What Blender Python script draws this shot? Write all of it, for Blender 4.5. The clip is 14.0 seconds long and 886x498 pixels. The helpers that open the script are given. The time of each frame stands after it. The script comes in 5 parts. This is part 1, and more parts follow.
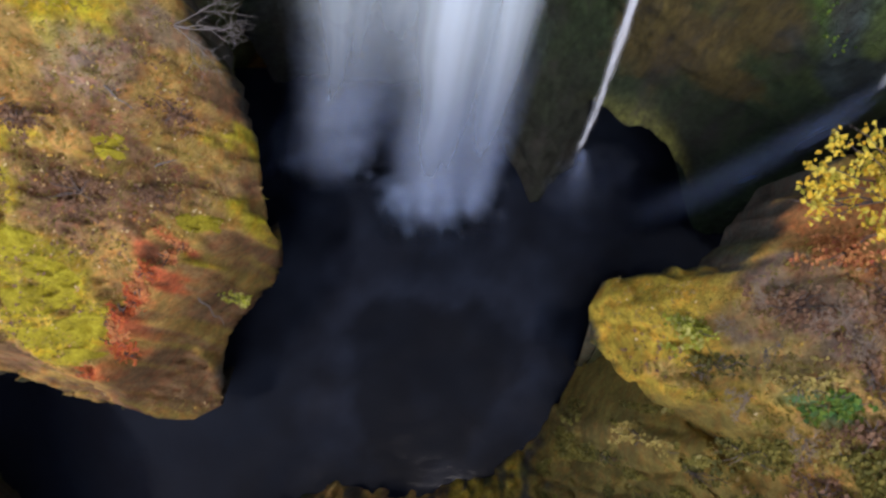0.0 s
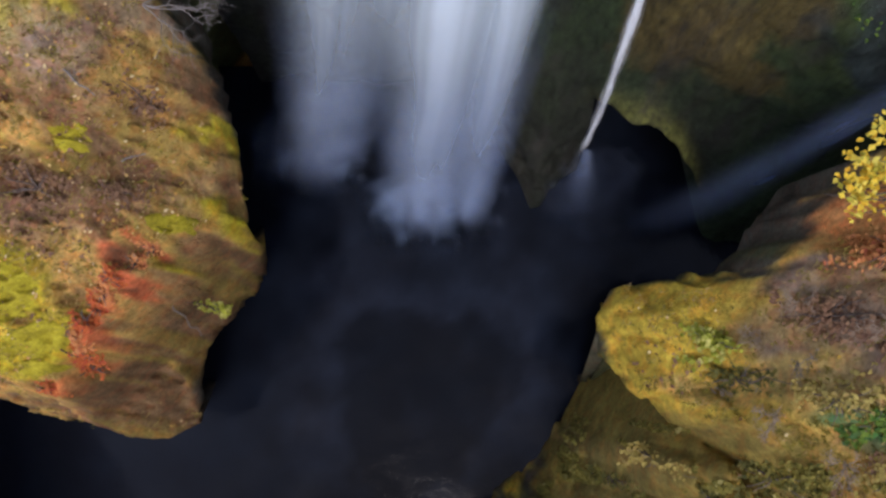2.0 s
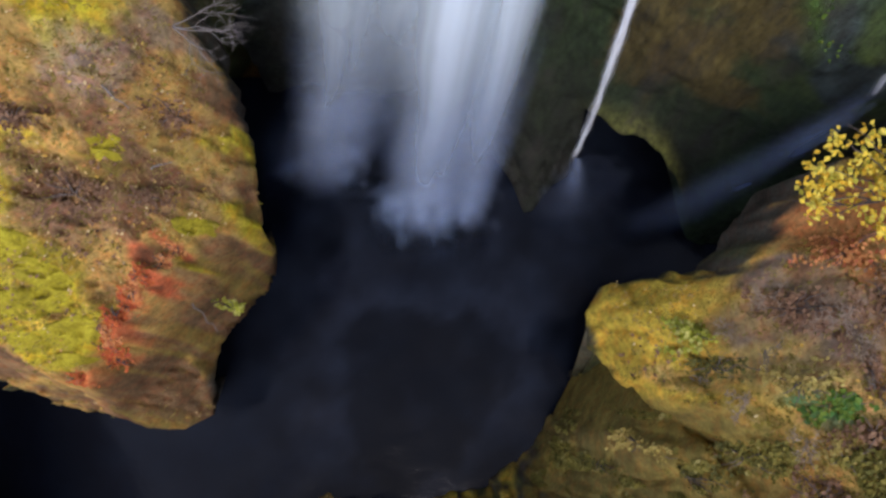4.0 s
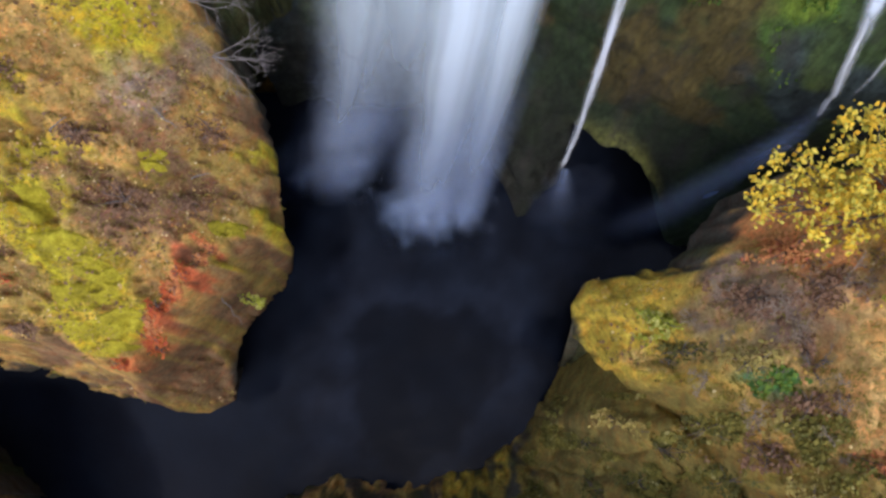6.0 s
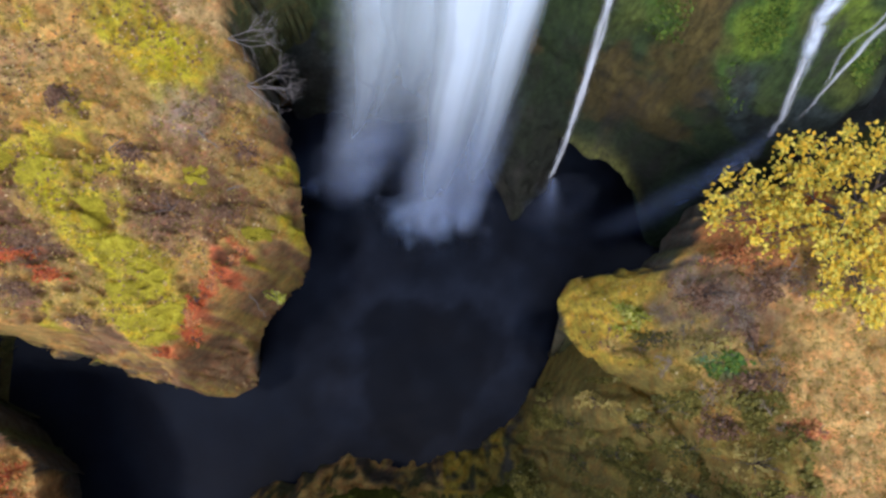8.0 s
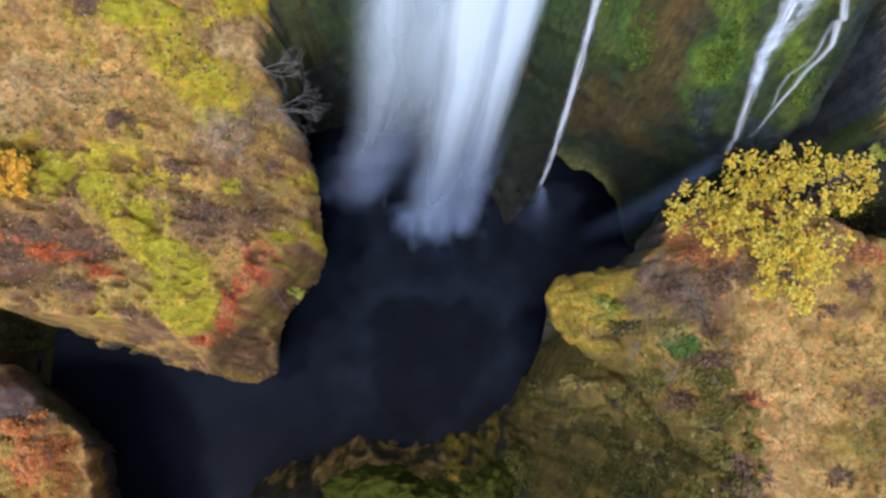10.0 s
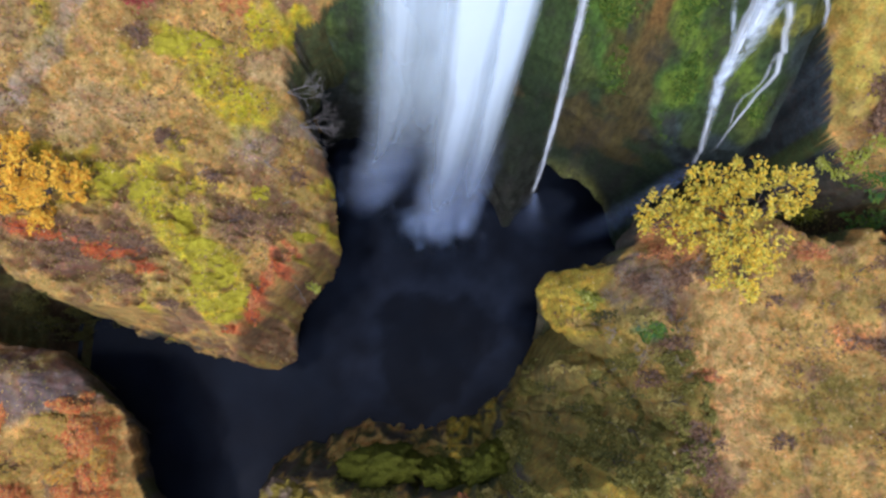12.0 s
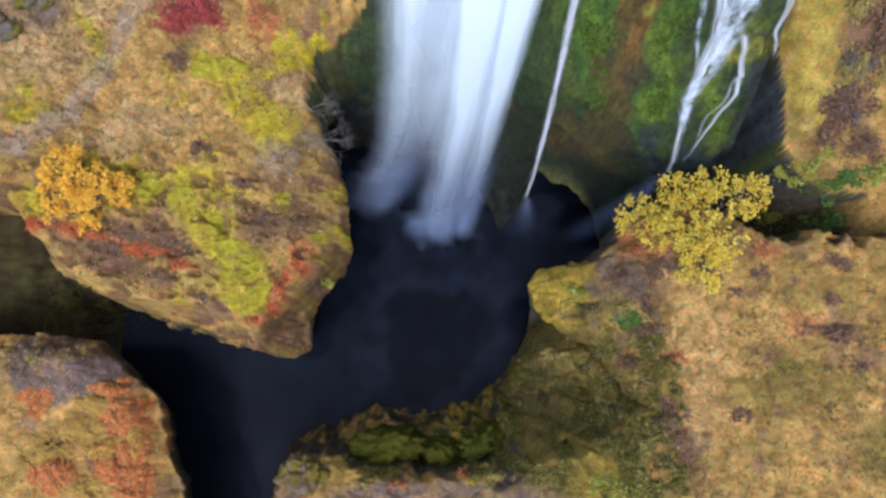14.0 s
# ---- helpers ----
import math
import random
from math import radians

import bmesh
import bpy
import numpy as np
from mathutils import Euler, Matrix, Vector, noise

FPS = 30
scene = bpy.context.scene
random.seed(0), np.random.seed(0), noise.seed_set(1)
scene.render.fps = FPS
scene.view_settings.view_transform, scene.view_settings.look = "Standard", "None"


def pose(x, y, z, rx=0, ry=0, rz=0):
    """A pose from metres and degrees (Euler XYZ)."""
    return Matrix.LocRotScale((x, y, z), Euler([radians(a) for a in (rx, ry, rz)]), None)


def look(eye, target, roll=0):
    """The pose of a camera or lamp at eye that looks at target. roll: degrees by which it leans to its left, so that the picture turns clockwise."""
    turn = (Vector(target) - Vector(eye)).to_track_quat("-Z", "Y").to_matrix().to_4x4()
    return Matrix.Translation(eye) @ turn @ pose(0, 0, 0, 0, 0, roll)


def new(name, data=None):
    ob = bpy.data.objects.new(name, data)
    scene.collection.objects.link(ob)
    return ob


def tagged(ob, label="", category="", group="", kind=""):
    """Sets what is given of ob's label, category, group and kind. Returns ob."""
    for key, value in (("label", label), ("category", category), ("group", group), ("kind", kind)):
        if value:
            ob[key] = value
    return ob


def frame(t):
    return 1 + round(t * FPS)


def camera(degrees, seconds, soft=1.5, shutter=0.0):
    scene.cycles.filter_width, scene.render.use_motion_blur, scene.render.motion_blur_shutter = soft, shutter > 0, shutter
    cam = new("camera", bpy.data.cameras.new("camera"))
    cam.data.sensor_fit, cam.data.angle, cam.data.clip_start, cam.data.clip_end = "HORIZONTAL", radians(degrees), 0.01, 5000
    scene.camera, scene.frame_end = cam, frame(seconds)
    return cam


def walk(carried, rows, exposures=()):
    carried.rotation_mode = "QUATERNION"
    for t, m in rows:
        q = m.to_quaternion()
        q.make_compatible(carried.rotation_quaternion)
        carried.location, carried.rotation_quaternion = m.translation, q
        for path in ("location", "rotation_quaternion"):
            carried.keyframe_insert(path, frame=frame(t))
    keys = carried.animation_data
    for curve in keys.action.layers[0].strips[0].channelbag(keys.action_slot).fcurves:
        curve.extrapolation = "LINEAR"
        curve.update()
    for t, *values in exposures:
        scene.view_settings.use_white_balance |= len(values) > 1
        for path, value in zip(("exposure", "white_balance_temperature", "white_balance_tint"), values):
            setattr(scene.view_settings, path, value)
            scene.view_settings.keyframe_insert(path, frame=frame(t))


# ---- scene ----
cam = camera(60, 14.0, soft=2.7)
PATH = [
    (0, pose(0.598, -3.866, 30.130, 6.390, 1.494, 0.015)),
    (0.5, pose(0.597, -3.900, 29.763, 6.666, 1.428, 0.051)),
    (1, pose(0.577, -3.937, 29.463, 6.951, 1.298, 0.046)),
    (1.5, pose(0.538, -3.955, 29.222, 7.162, 1.117, 0.065)),
    (2, pose(0.576, -3.951, 28.454, 7.535, 1.161, 0.104)),
    (2.5, pose(0.515, -3.966, 28.008, 7.868, 0.924, 0.121)),
    (3, pose(0.473, -4.038, 28.575, 7.832, 0.813, 0.100)),
    (5.5, pose(0.174, -4.627, 31.980, 8.084, 0.217, -0.004)),
    (6, pose(0.130, -4.727, 32.732, 8.131, 0.127, 0.025)),
    (6.5, pose(0.069, -4.824, 33.507, 8.150, -0.011, -0.002)),
    (7, pose(0.027, -4.872, 34.329, 8.008, -0.058, -0.043)),
    (7.5, pose(-0.064, -4.963, 35.183, 7.979, -0.204, -0.024)),
    (8, pose(-0.055, -5.038, 36.008, 7.946, -0.132, 0.008)),
    (8.5, pose(-0.074, -5.197, 36.864, 8.111, -0.164, 0.002)),
    (11, pose(-0.285, -5.992, 41.712, 8.250, -0.349, -0.100)),
    (11.5, pose(-0.209, -6.216, 42.670, 8.390, -0.154, -0.041)),
    (12, pose(-0.132, -6.440, 43.626, 8.519, 0.039, 0.016)),
    (12.5, pose(-0.153, -6.559, 44.602, 8.478, 0.043, 0.016)),
    (13, pose(-0.186, -6.715, 45.593, 8.472, 0.044, -0.013)),
    (13.5, pose(-0.195, -6.895, 46.572, 8.509, 0.064, -0.038)),
    (14, pose(-0.297, -7.120, 47.524, 8.598, -0.074, -0.053)),
]
walk(cam, PATH, ((0, 0.5, 6450, 19), (3, 0.5, 6450, 19), (5.5, 0.6, 6300, 18), (14, 0.6, 5850, 16)))

# ---- world, sun and exposure ----
SUN_ELEVATION, SUN_TURN = 64, 185
world = bpy.data.worlds.new("world")
scene.world = world
world.use_nodes = True
sky = world.node_tree.nodes.new("ShaderNodeTexSky")
sky.sky_type, sky.sun_disc = "NISHITA", False
sky.sun_elevation, sky.sun_rotation = radians(SUN_ELEVATION), radians(SUN_TURN)
haze = world.node_tree.nodes.new("ShaderNodeHueSaturation")
haze.inputs["Saturation"].default_value = 0.7
world.node_tree.links.new(sky.outputs[0], haze.inputs["Color"])
world.node_tree.links.new(haze.outputs[0], world.node_tree.nodes["Background"].inputs[0])
world.node_tree.nodes["Background"].inputs[1].default_value = 0.15
sun = new("sun", bpy.data.lights.new("sun", "SUN"))
sun.data.energy, sun.data.angle, sun.data.color = 1.5, radians(24), (1.0, 0.97, 0.92)
sun_way = Vector((math.sin(radians(SUN_TURN)) * math.cos(radians(SUN_ELEVATION)), math.cos(radians(SUN_TURN)) * math.cos(radians(SUN_ELEVATION)), math.sin(radians(SUN_ELEVATION))))
sun.matrix_world = look(sun_way * 80, (0, 0, 0))

# ---- small tools ----
rng = np.random.default_rng(7)


def lattice(ix, iy, seed):
    h = (ix * 374761393 + iy * 668265263 + seed * 974634777) & 0xFFFFFFFF
    h = ((h ^ (h >> 13)) * 1274126177) & 0xFFFFFFFF
    return ((h ^ (h >> 16)) & 0xFFFF) / 65535.0


def value_noise(x, y, seed=0):
    x, y = np.asarray(x, float), np.asarray(y, float)
    ix, iy = np.floor(x).astype(np.int64), np.floor(y).astype(np.int64)
    fx, fy = x - ix, y - iy
    fx, fy = fx * fx * (3 - 2 * fx), fy * fy * (3 - 2 * fy)
    a, b = lattice(ix, iy, seed), lattice(ix + 1, iy, seed)
    c, d = lattice(ix, iy + 1, seed), lattice(ix + 1, iy + 1, seed)
    return (a + (b - a) * fx) * (1 - fy) + (c + (d - c) * fx) * fy


def fbm(x, y, scale, seed=0, octaves=4):
    """Noise about -1 to 1, with its largest bumps scale metres wide."""
    out, gain, total = 0.0, 1.0, 0.0
    x, y = np.asarray(x, float) / scale, np.asarray(y, float) / scale
    for k in range(octaves):
        out = out + gain * (2 * value_noise(x + 17.3 * k, y - 9.1 * k, seed + k) - 1)
        total += gain
        gain *= 0.5
        x, y = x * 2.03, y * 2.03
    return out / total * 1.5


def outside(x, y, poly):
    """Signed distance to an outline: negative inside."""
    best, inside = np.full(np.shape(x), 1e9), np.zeros(np.shape(x), bool)
    for (ax, ay), (bx, by) in zip(poly, poly[1:] + poly[:1]):
        ex, ey = bx - ax, by - ay
        k = np.clip(((x - ax) * ex + (y - ay) * ey) / (ex * ex + ey * ey), 0, 1)
        best = np.minimum(best, np.hypot(x - ax - k * ex, y - ay - k * ey))
        cross = (ay > y) != (by > y)
        inside ^= cross & (x < ax + (y - ay) * ex / (ey if ey else 1e-9))
    return np.where(inside, -best, best)


def smooth(a, b, v):
    k = np.clip((v - a) / (b - a), 0, 1)
    return k * k * (3 - 2 * k)


def mesh_from(name, verts, faces, material=None, shade=True):
    me = bpy.data.meshes.new(name)
    verts, faces = np.asarray(verts, np.float32), np.asarray(faces, np.int32)
    n, side = faces.shape
    me.vertices.add(len(verts))
    me.vertices.foreach_set("co", verts.ravel())
    me.loops.add(n * side)
    me.loops.foreach_set("vertex_index", faces.ravel())
    me.polygons.add(n)
    me.polygons.foreach_set("loop_start", np.arange(n, dtype=np.int32) * side)
    me.polygons.foreach_set("use_smooth", np.full(n, shade))
    me.update(calc_edges=True)
    me.validate()
    if material:
        me.materials.append(material)
    return me


def grid_faces(rows, cols):
    i = np.arange(rows * cols).reshape(rows, cols)
    return np.stack([i[:-1, :-1], i[:-1, 1:], i[1:, 1:], i[1:, :-1]], -1).reshape(-1, 4)


def put_colour(me, name, rgb):
    at = me.color_attributes.new(name, "FLOAT_COLOR", "POINT")
    at.data.foreach_set("color", np.concatenate([rgb, np.ones((len(rgb), 1))], 1).astype(np.float32).ravel())


def put_float(me, name, values):
    at = me.attributes.new(name, "FLOAT", "POINT")
    at.data.foreach_set("value", np.asarray(values, np.float32).ravel())


def under(ob, parent):
    ob.parent = parent
    return ob


# ---- materials ----
class Nodes:
    def __init__(self, name):
        self.m = bpy.data.materials.new(name)
        self.m.use_nodes = True
        self.t = self.m.node_tree
        self.p = self.t.nodes["Principled BSDF"]
        self.out = self.t.nodes["Material Output"]

    def add(self, kind, **inputs):
        n = self.t.nodes.new("ShaderNode" + kind)
        for key, value in inputs.items():
            self.set(n, key.replace("_", " "), value)
        return n

    def set(self, n, key, value):
        if isinstance(value, bpy.types.NodeSocket):
            self.t.links.new(value, n.inputs[key])
        else:
            n.inputs[key].default_value = value

    def noise(self, scale, detail=4, vector=None, rough=0.6):
        n = self.add("TexNoise", Scale=scale, Detail=detail, Roughness=rough)
        if vector:
            self.t.links.new(vector, n.inputs["Vector"])
        return n.outputs["Fac"]

    def ramp(self, fac, *stops):
        n = self.t.nodes.new("ShaderNodeValToRGB")
        self.t.links.new(fac, n.inputs[0])
        while len(n.color_ramp.elements) < len(stops):
            n.color_ramp.elements.new(0.5)
        for e, (at, c) in zip(n.color_ramp.elements, stops):
            e.position, e.color = at, (*c, 1) if len(c) == 3 else c
        return n.outputs[0]

    def grey(self, fac, *stops):
        return self.ramp(fac, *[(a, (v, v, v)) for a, v in stops])

    def mix(self, a, b, fac=0.5, how="MIX"):
        n = self.t.nodes.new("ShaderNodeMix")
        n.data_type, n.blend_type = "RGBA", how
        for i, v in ((0, fac), (6, a), (7, b)):
            if isinstance(v, bpy.types.NodeSocket):
                self.t.links.new(v, n.inputs[i])
            else:
                n.inputs[i].default_value = v if i == 0 else (*v, 1)
        return n.outputs[2]

    def math(self, how, a, b=0.0):
        n = self.t.nodes.new("ShaderNodeMath")
        n.operation = how
        for i, v in ((0, a), (1, b)):
            if isinstance(v, bpy.types.NodeSocket):
                self.t.links.new(v, n.inputs[i])
            else:
                n.inputs[i].default_value = v
        return n.outputs[0]

    def bump(self, height, strength, distance):
        n = self.add("Bump", Strength=strength, Distance=distance, Height=height)
        self.t.links.new(n.outputs[0], self.p.inputs["Normal"])

    def place(self):
        return self.add("NewGeometry").outputs["Position"]

    def attribute(self, name):
        n = self.t.nodes.new("ShaderNodeAttribute")
        n.attribute_name = name
        return n


def earth_material():
    """Moss, heath and dry grass: the tint comes from the plan, the grain and patches from noise."""
    n = Nodes("mossy_ground")
    where = n.place()
    tint = n.attribute("tint").outputs["Color"]
    patches = n.grey(n.noise(1.3, 6, where), (0.3, 0.62), (0.7, 1.4))
    grain = n.grey(n.noise(9.0, 5, where, 0.7), (0.3, 0.68), (0.72, 1.4))
    fine = n.noise(38.0, 3, where)
    c = n.mix(n.mix(tint, patches, 1, "MULTIPLY"), grain, 1, "MULTIPLY")
    c = n.mix(c, n.mix(c, (1.15, 0.9, 0.85), 1, "MULTIPLY"), n.grey(n.noise(3.1, 4, where), (0.45, 0), (0.62, 1)))
    c = n.mix(c, (0.045, 0.03, 0.022), n.grey(n.noise(5.5, 5, where, 0.7), (0.6, 0), (0.74, 0.75)))
    n.set(n.p, "Base Color", c)
    n.set(n.p, "Roughness", 0.95)
    n.set(n.p, "Specular IOR Level", 0.15)
    n.bump(n.math("ADD", n.noise(9.0, 5, where, 0.7), n.math("MULTIPLY", fine, 0.3)), 0.8, 0.11)
    return n.m


def cliff_material():
    """Wet dark basalt with moss and ferns hanging in downward streaks."""
    n = Nodes("mossy_cliff")
    where = n.place()
    stretch = n.add("Mapping", Vector=where, Scale=(1.0, 1.0, 0.22)).outputs[0]
    tint = n.attribute("tint").outputs["Color"]
    rock = n.ramp(n.noise(1.6, 6, stretch), (0.3, (0.024, 0.023, 0.022)), (0.7, (0.065, 0.058, 0.048)))
    moss = n.mix(tint, n.grey(n.noise(6.0, 6, stretch, 0.7), (0.3, 0.35), (0.7, 1.5)), 1, "MULTIPLY")
    cover = n.grey(n.noise(0.9, 6, stretch, 0.65), (0.33, 0.2), (0.5, 1))
    n.set(n.p, "Base Color", n.mix(rock, moss, cover))
    n.set(n.p, "Roughness", n.grey(n.noise(4, 3, where), (0.3, 0.55), (0.7, 0.9)))
    n.set(n.p, "Specular IOR Level", 0.3)
    n.bump(n.math("ADD", n.noise(7.0, 6, stretch, 0.7), n.noise(22.0, 4, where)), 0.9, 0.15)
    return n.m


def rock_material(name, dark, light, moss, amount):
    n = Nodes(name)
    where = n.place()
    c = n.ramp(n.noise(2.2, 7, where, 0.65), (0.3, dark), (0.7, light))
    c = n.mix(c, n.grey(n.noise(14, 4, where), (0.3, 0.6), (0.7, 1.3)), 1, "MULTIPLY")
    green = n.mix(moss, n.grey(n.noise(12, 5, where), (0.3, 0.5), (0.7, 1.4)), 1, "MULTIPLY")
    n.set(n.p, "Base Color", n.mix(c, green, n.grey(n.noise(1.4, 6, where), (0.52 - amount * 0.4, 0), (0.66 - amount * 0.4, 1))))
    n.set(n.p, "Roughness", 0.95)
    n.set(n.p, "Specular IOR Level", 0.15)
    n.bump(n.noise(8, 7, where, 0.75), 1.0, 0.14)
    return n.m


def leaf_material(name, *stops):
    """Each leaf takes its own colour from the ramp."""
    n = Nodes(name)
    c = n.ramp(n.add("NewGeometry").outputs["Random Per Island"], *stops)
    c = n.mix(c, n.grey(n.noise(3.0, 3, n.place()), (0.3, 0.7), (0.7, 1.2)), 1, "MULTIPLY")
    n.set(n.p, "Base Color", c)
    n.set(n.p, "Roughness", 0.7)
    n.set(n.p, "Specular IOR Level", 0.2)
    glow = n.add("BsdfTranslucent", Color=c)
    both = n.add("MixShader", Fac=0.25)
    n.t.links.new(n.p.outputs[0], both.inputs[1])
    n.t.links.new(glow.outputs[0], both.inputs[2])
    n.t.links.new(both.outputs[0], n.out.inputs[0])
    return n.m


def bark_material(name, dark, light):
    n = Nodes(name)
    where = n.place()
    n.set(n.p, "Base Color", n.ramp(n.noise(14, 5, where), (0.3, dark), (0.7, light)))
    n.set(n.p, "Roughness", 0.9)
    n.bump(n.noise(30, 4, where), 0.6, 0.02)
    return n.m


def pool_material():
    n = Nodes("dark_pool_water")
    where = n.place()
    n.set(n.p, "Base Color", n.mix(n.ramp(n.noise(0.35, 4, where), (0.35, (0.0062, 0.0078, 0.0130)), (0.7, (0.0088, 0.0124, 0.0215))), n.attribute("bed").outputs["Color"], 1, "MULTIPLY"))
    n.set(n.p, "Roughness", n.grey(n.noise(0.5, 3, where), (0.3, 0.04), (0.7, 0.14)))
    n.set(n.p, "IOR", 1.33)
    n.set(n.p, "Specular IOR Level", 0.22)
    n.bump(n.math("ADD", n.noise(1.6, 5, where), n.math("MULTIPLY", n.noise(7.0, 3, where), 0.3)), 0.2, 0.06)
    return n.m


def fall_material(name, across, along, low, high, most, colour=(0.86, 0.9, 0.96)):
    """Falling water: white threads, denser where the sheet is thick, thinning to nothing at its edges."""
    n = Nodes(name)
    uv = n.add("UVMap").outputs[0]
    threads = n.add("Mapping", Vector=uv, Scale=(across, along, 1)).outputs[0]
    wide = n.add("Mapping", Vector=uv, Scale=(across * 0.3, along * 0.5, 1)).outputs[0]
    lace = n.math("ADD", n.math("MULTIPLY", n.noise(1.0, 3, threads, 0.5), 0.5), n.math("MULTIPLY", n.noise(1.0, 4, wide), 0.5))
    thick = n.attribute("veil").outputs["Fac"]
    veil = n.math("MULTIPLY", n.grey(lace, (low, 0), (high, 1)), thick)
    fac = n.math("MINIMUM", n.math("ADD", veil, n.math("MULTIPLY", n.math("MULTIPLY", thick, thick), 0.25)), most)
    white = n.add("BsdfDiffuse", Color=(*colour, 1))
    through_it = n.add("BsdfTranslucent", Color=(*colour, 1))
    body = n.add("MixShader", Fac=0.2)
    n.t.links.new(white.outputs[0], body.inputs[1])
    n.t.links.new(through_it.outputs[0], body.inputs[2])
    clear = n.add("BsdfTransparent")
    both = n.add("MixShader", Fac=fac)
    n.t.links.new(clear.outputs[0], both.inputs[1])
    n.t.links.new(body.outputs[0], both.inputs[2])
    n.t.links.new(both.outputs[0], n.out.inputs[0])
    return n.m


EARTH, CLIFF, POOL = earth_material(), cliff_material(), pool_material()
FALL = fall_material("falling_water", 1.5, 0.022, 0.25, 0.6, 0.98, (0.78, 0.90, 1.0))
THIN = fall_material("thin_falling_water", 9.0, 0.5, 0.38, 0.62, 0.9)
# MIST and FOAM hold the blue of skylit, shaded water in their colour
MIST = fall_material("spray_mist", 0.7, 0.45, 0.1, 0.95, 0.5, (0.50, 0.64, 0.98))
LACE = fall_material("lacy_water", 3.2, 1.6, 0.40, 0.60, 0.9, (0.8, 0.89, 1.0))
FOAM = fall_material("pool_foam", 2.4, 1.2, 0.25, 0.75, 0.7, (0.42, 0.6, 0.95))
GREY_ROCK = rock_material("grey_lichen_rock", (0.15, 0.12, 0.095), (0.33, 0.275, 0.225), (0.20, 0.17, 0.03), 0.12)
TAN_ROCK = rock_material("tan_rock", (0.17, 0.115, 0.08), (0.36, 0.26, 0.18), (0.24, 0.18, 0.03), 0.25)
MOSS_ROCK = rock_material("moss_covered_rock", (0.03, 0.027, 0.022), (0.07, 0.06, 0.045), (0.092, 0.098, 0.010), 0.95)
YELLOW_LEAF = leaf_material("yellow_leaves", (0.0, (0.66, 0.38, 0.03)), (0.4, (0.84, 0.62, 0.06)), (0.75, (0.78, 0.66, 0.12)), (0.9, (0.45, 0.42, 0.05)), (1.0, (0.30, 0.28, 0.04)))
ORANGE_LEAF = leaf_material("orange_leaves", (0.0, (0.84, 0.46, 0.04)), (0.5, (0.90, 0.60, 0.07)), (1.0, (0.78, 0.36, 0.04)))
RED_LEAF = leaf_material("red_leaves", (0.0, (0.58, 0.12, 0.05)), (0.5, (0.68, 0.22, 0.06)), (1.0, (0.45, 0.07, 0.05)))
CRIMSON_LEAF = leaf_material("crimson_leaves", (0.0, (0.42, 0.075, 0.065)), (0.5, (0.52, 0.12, 0.09)), (1.0, (0.34, 0.06, 0.06)))
RUST_LEAF = leaf_material("rust_leaves", (0.0, (0.62, 0.23, 0.09)), (0.5, (0.68, 0.34, 0.12)), (1.0, (0.50, 0.14, 0.08)))
GREEN_LEAF = leaf_material("green_leaves", (0.0, (0.07, 0.20, 0.05)), (0.5, (0.16, 0.24, 0.03)), (1.0, (0.05, 0.13, 0.05)))
LIME_LEAF = leaf_material("lime_leaves", (0.0, (0.40, 0.40, 0.05)), (0.5, (0.30, 0.34, 0.04)), (1.0, (0.55, 0.52, 0.16)))
OLIVE_LEAF = leaf_material("olive_leaves", (0.0, (0.10, 0.10, 0.03)), (0.5, (0.19, 0.165, 0.04)), (1.0, (0.08, 0.09, 0.03)))
HERB_LEAF = leaf_material("bank_herb_leaves", (0.0, (0.13, 0.125, 0.028)), (0.4, (0.21, 0.185, 0.04)), (0.7, (0.30, 0.25, 0.055)), (0.9, (0.15, 0.14, 0.03)), (1.0, (0.46, 0.40, 0.15)))
TAN_LEAF = leaf_material("tan_green_leaves", (0.0, (0.40, 0.30, 0.08)), (0.5, (0.48, 0.40, 0.12)), (1.0, (0.34, 0.24, 0.08)))
CORAL_MIX = leaf_material("coral_red_leaves", (0.0, (0.64, 0.13, 0.05)), (0.3, (0.74, 0.30, 0.08)), (0.55, (0.58, 0.16, 0.07)), (0.7, (0.70, 0.42, 0.12)), (0.85, (0.68, 0.36, 0.10)), (1.0, (0.42, 0.17, 0.09)))
GOLD_MIX = leaf_material("golden_orange_leaves", (0.0, (0.72, 0.40, 0.05)), (0.4, (0.66, 0.30, 0.07)), (0.7, (0.60, 0.46, 0.10)), (1.0, (0.44, 0.20, 0.09)))
SAGE_MIX = leaf_material("tan_olive_leaves", (0.0, (0.62, 0.42, 0.11)), (0.4, (0.50, 0.38, 0.07)), (0.7, (0.66, 0.36, 0.09)), (1.0, (0.44, 0.26, 0.09)))
GREY_MIX = leaf_material("grey_brown_heath", (0.0, (0.22, 0.165, 0.13)), (0.5, (0.30, 0.23, 0.18)), (0.8, (0.36, 0.22, 0.13)), (1.0, (0.18, 0.13, 0.11)))
BROWN_LEAF = leaf_material("brown_heath", (0.0, (0.16, 0.085, 0.05)), (0.5, (0.25, 0.145, 0.09)), (1.0, (0.34, 0.21, 0.12)))
LITTER = leaf_material("leaf_litter", (0.0, (0.70, 0.50, 0.10)), (0.3, (0.62, 0.36, 0.08)), (0.6, (0.75, 0.62, 0.32)), (0.85, (0.5, 0.2, 0.06)), (1.0, (0.72, 0.58, 0.32)))
GRASS = leaf_material("dry_grass", (0.0, (0.42, 0.29, 0.11)), (0.4, (0.50, 0.36, 0.16)), (0.7, (0.33, 0.25, 0.07)), (1.0, (0.40, 0.37, 0.07)))
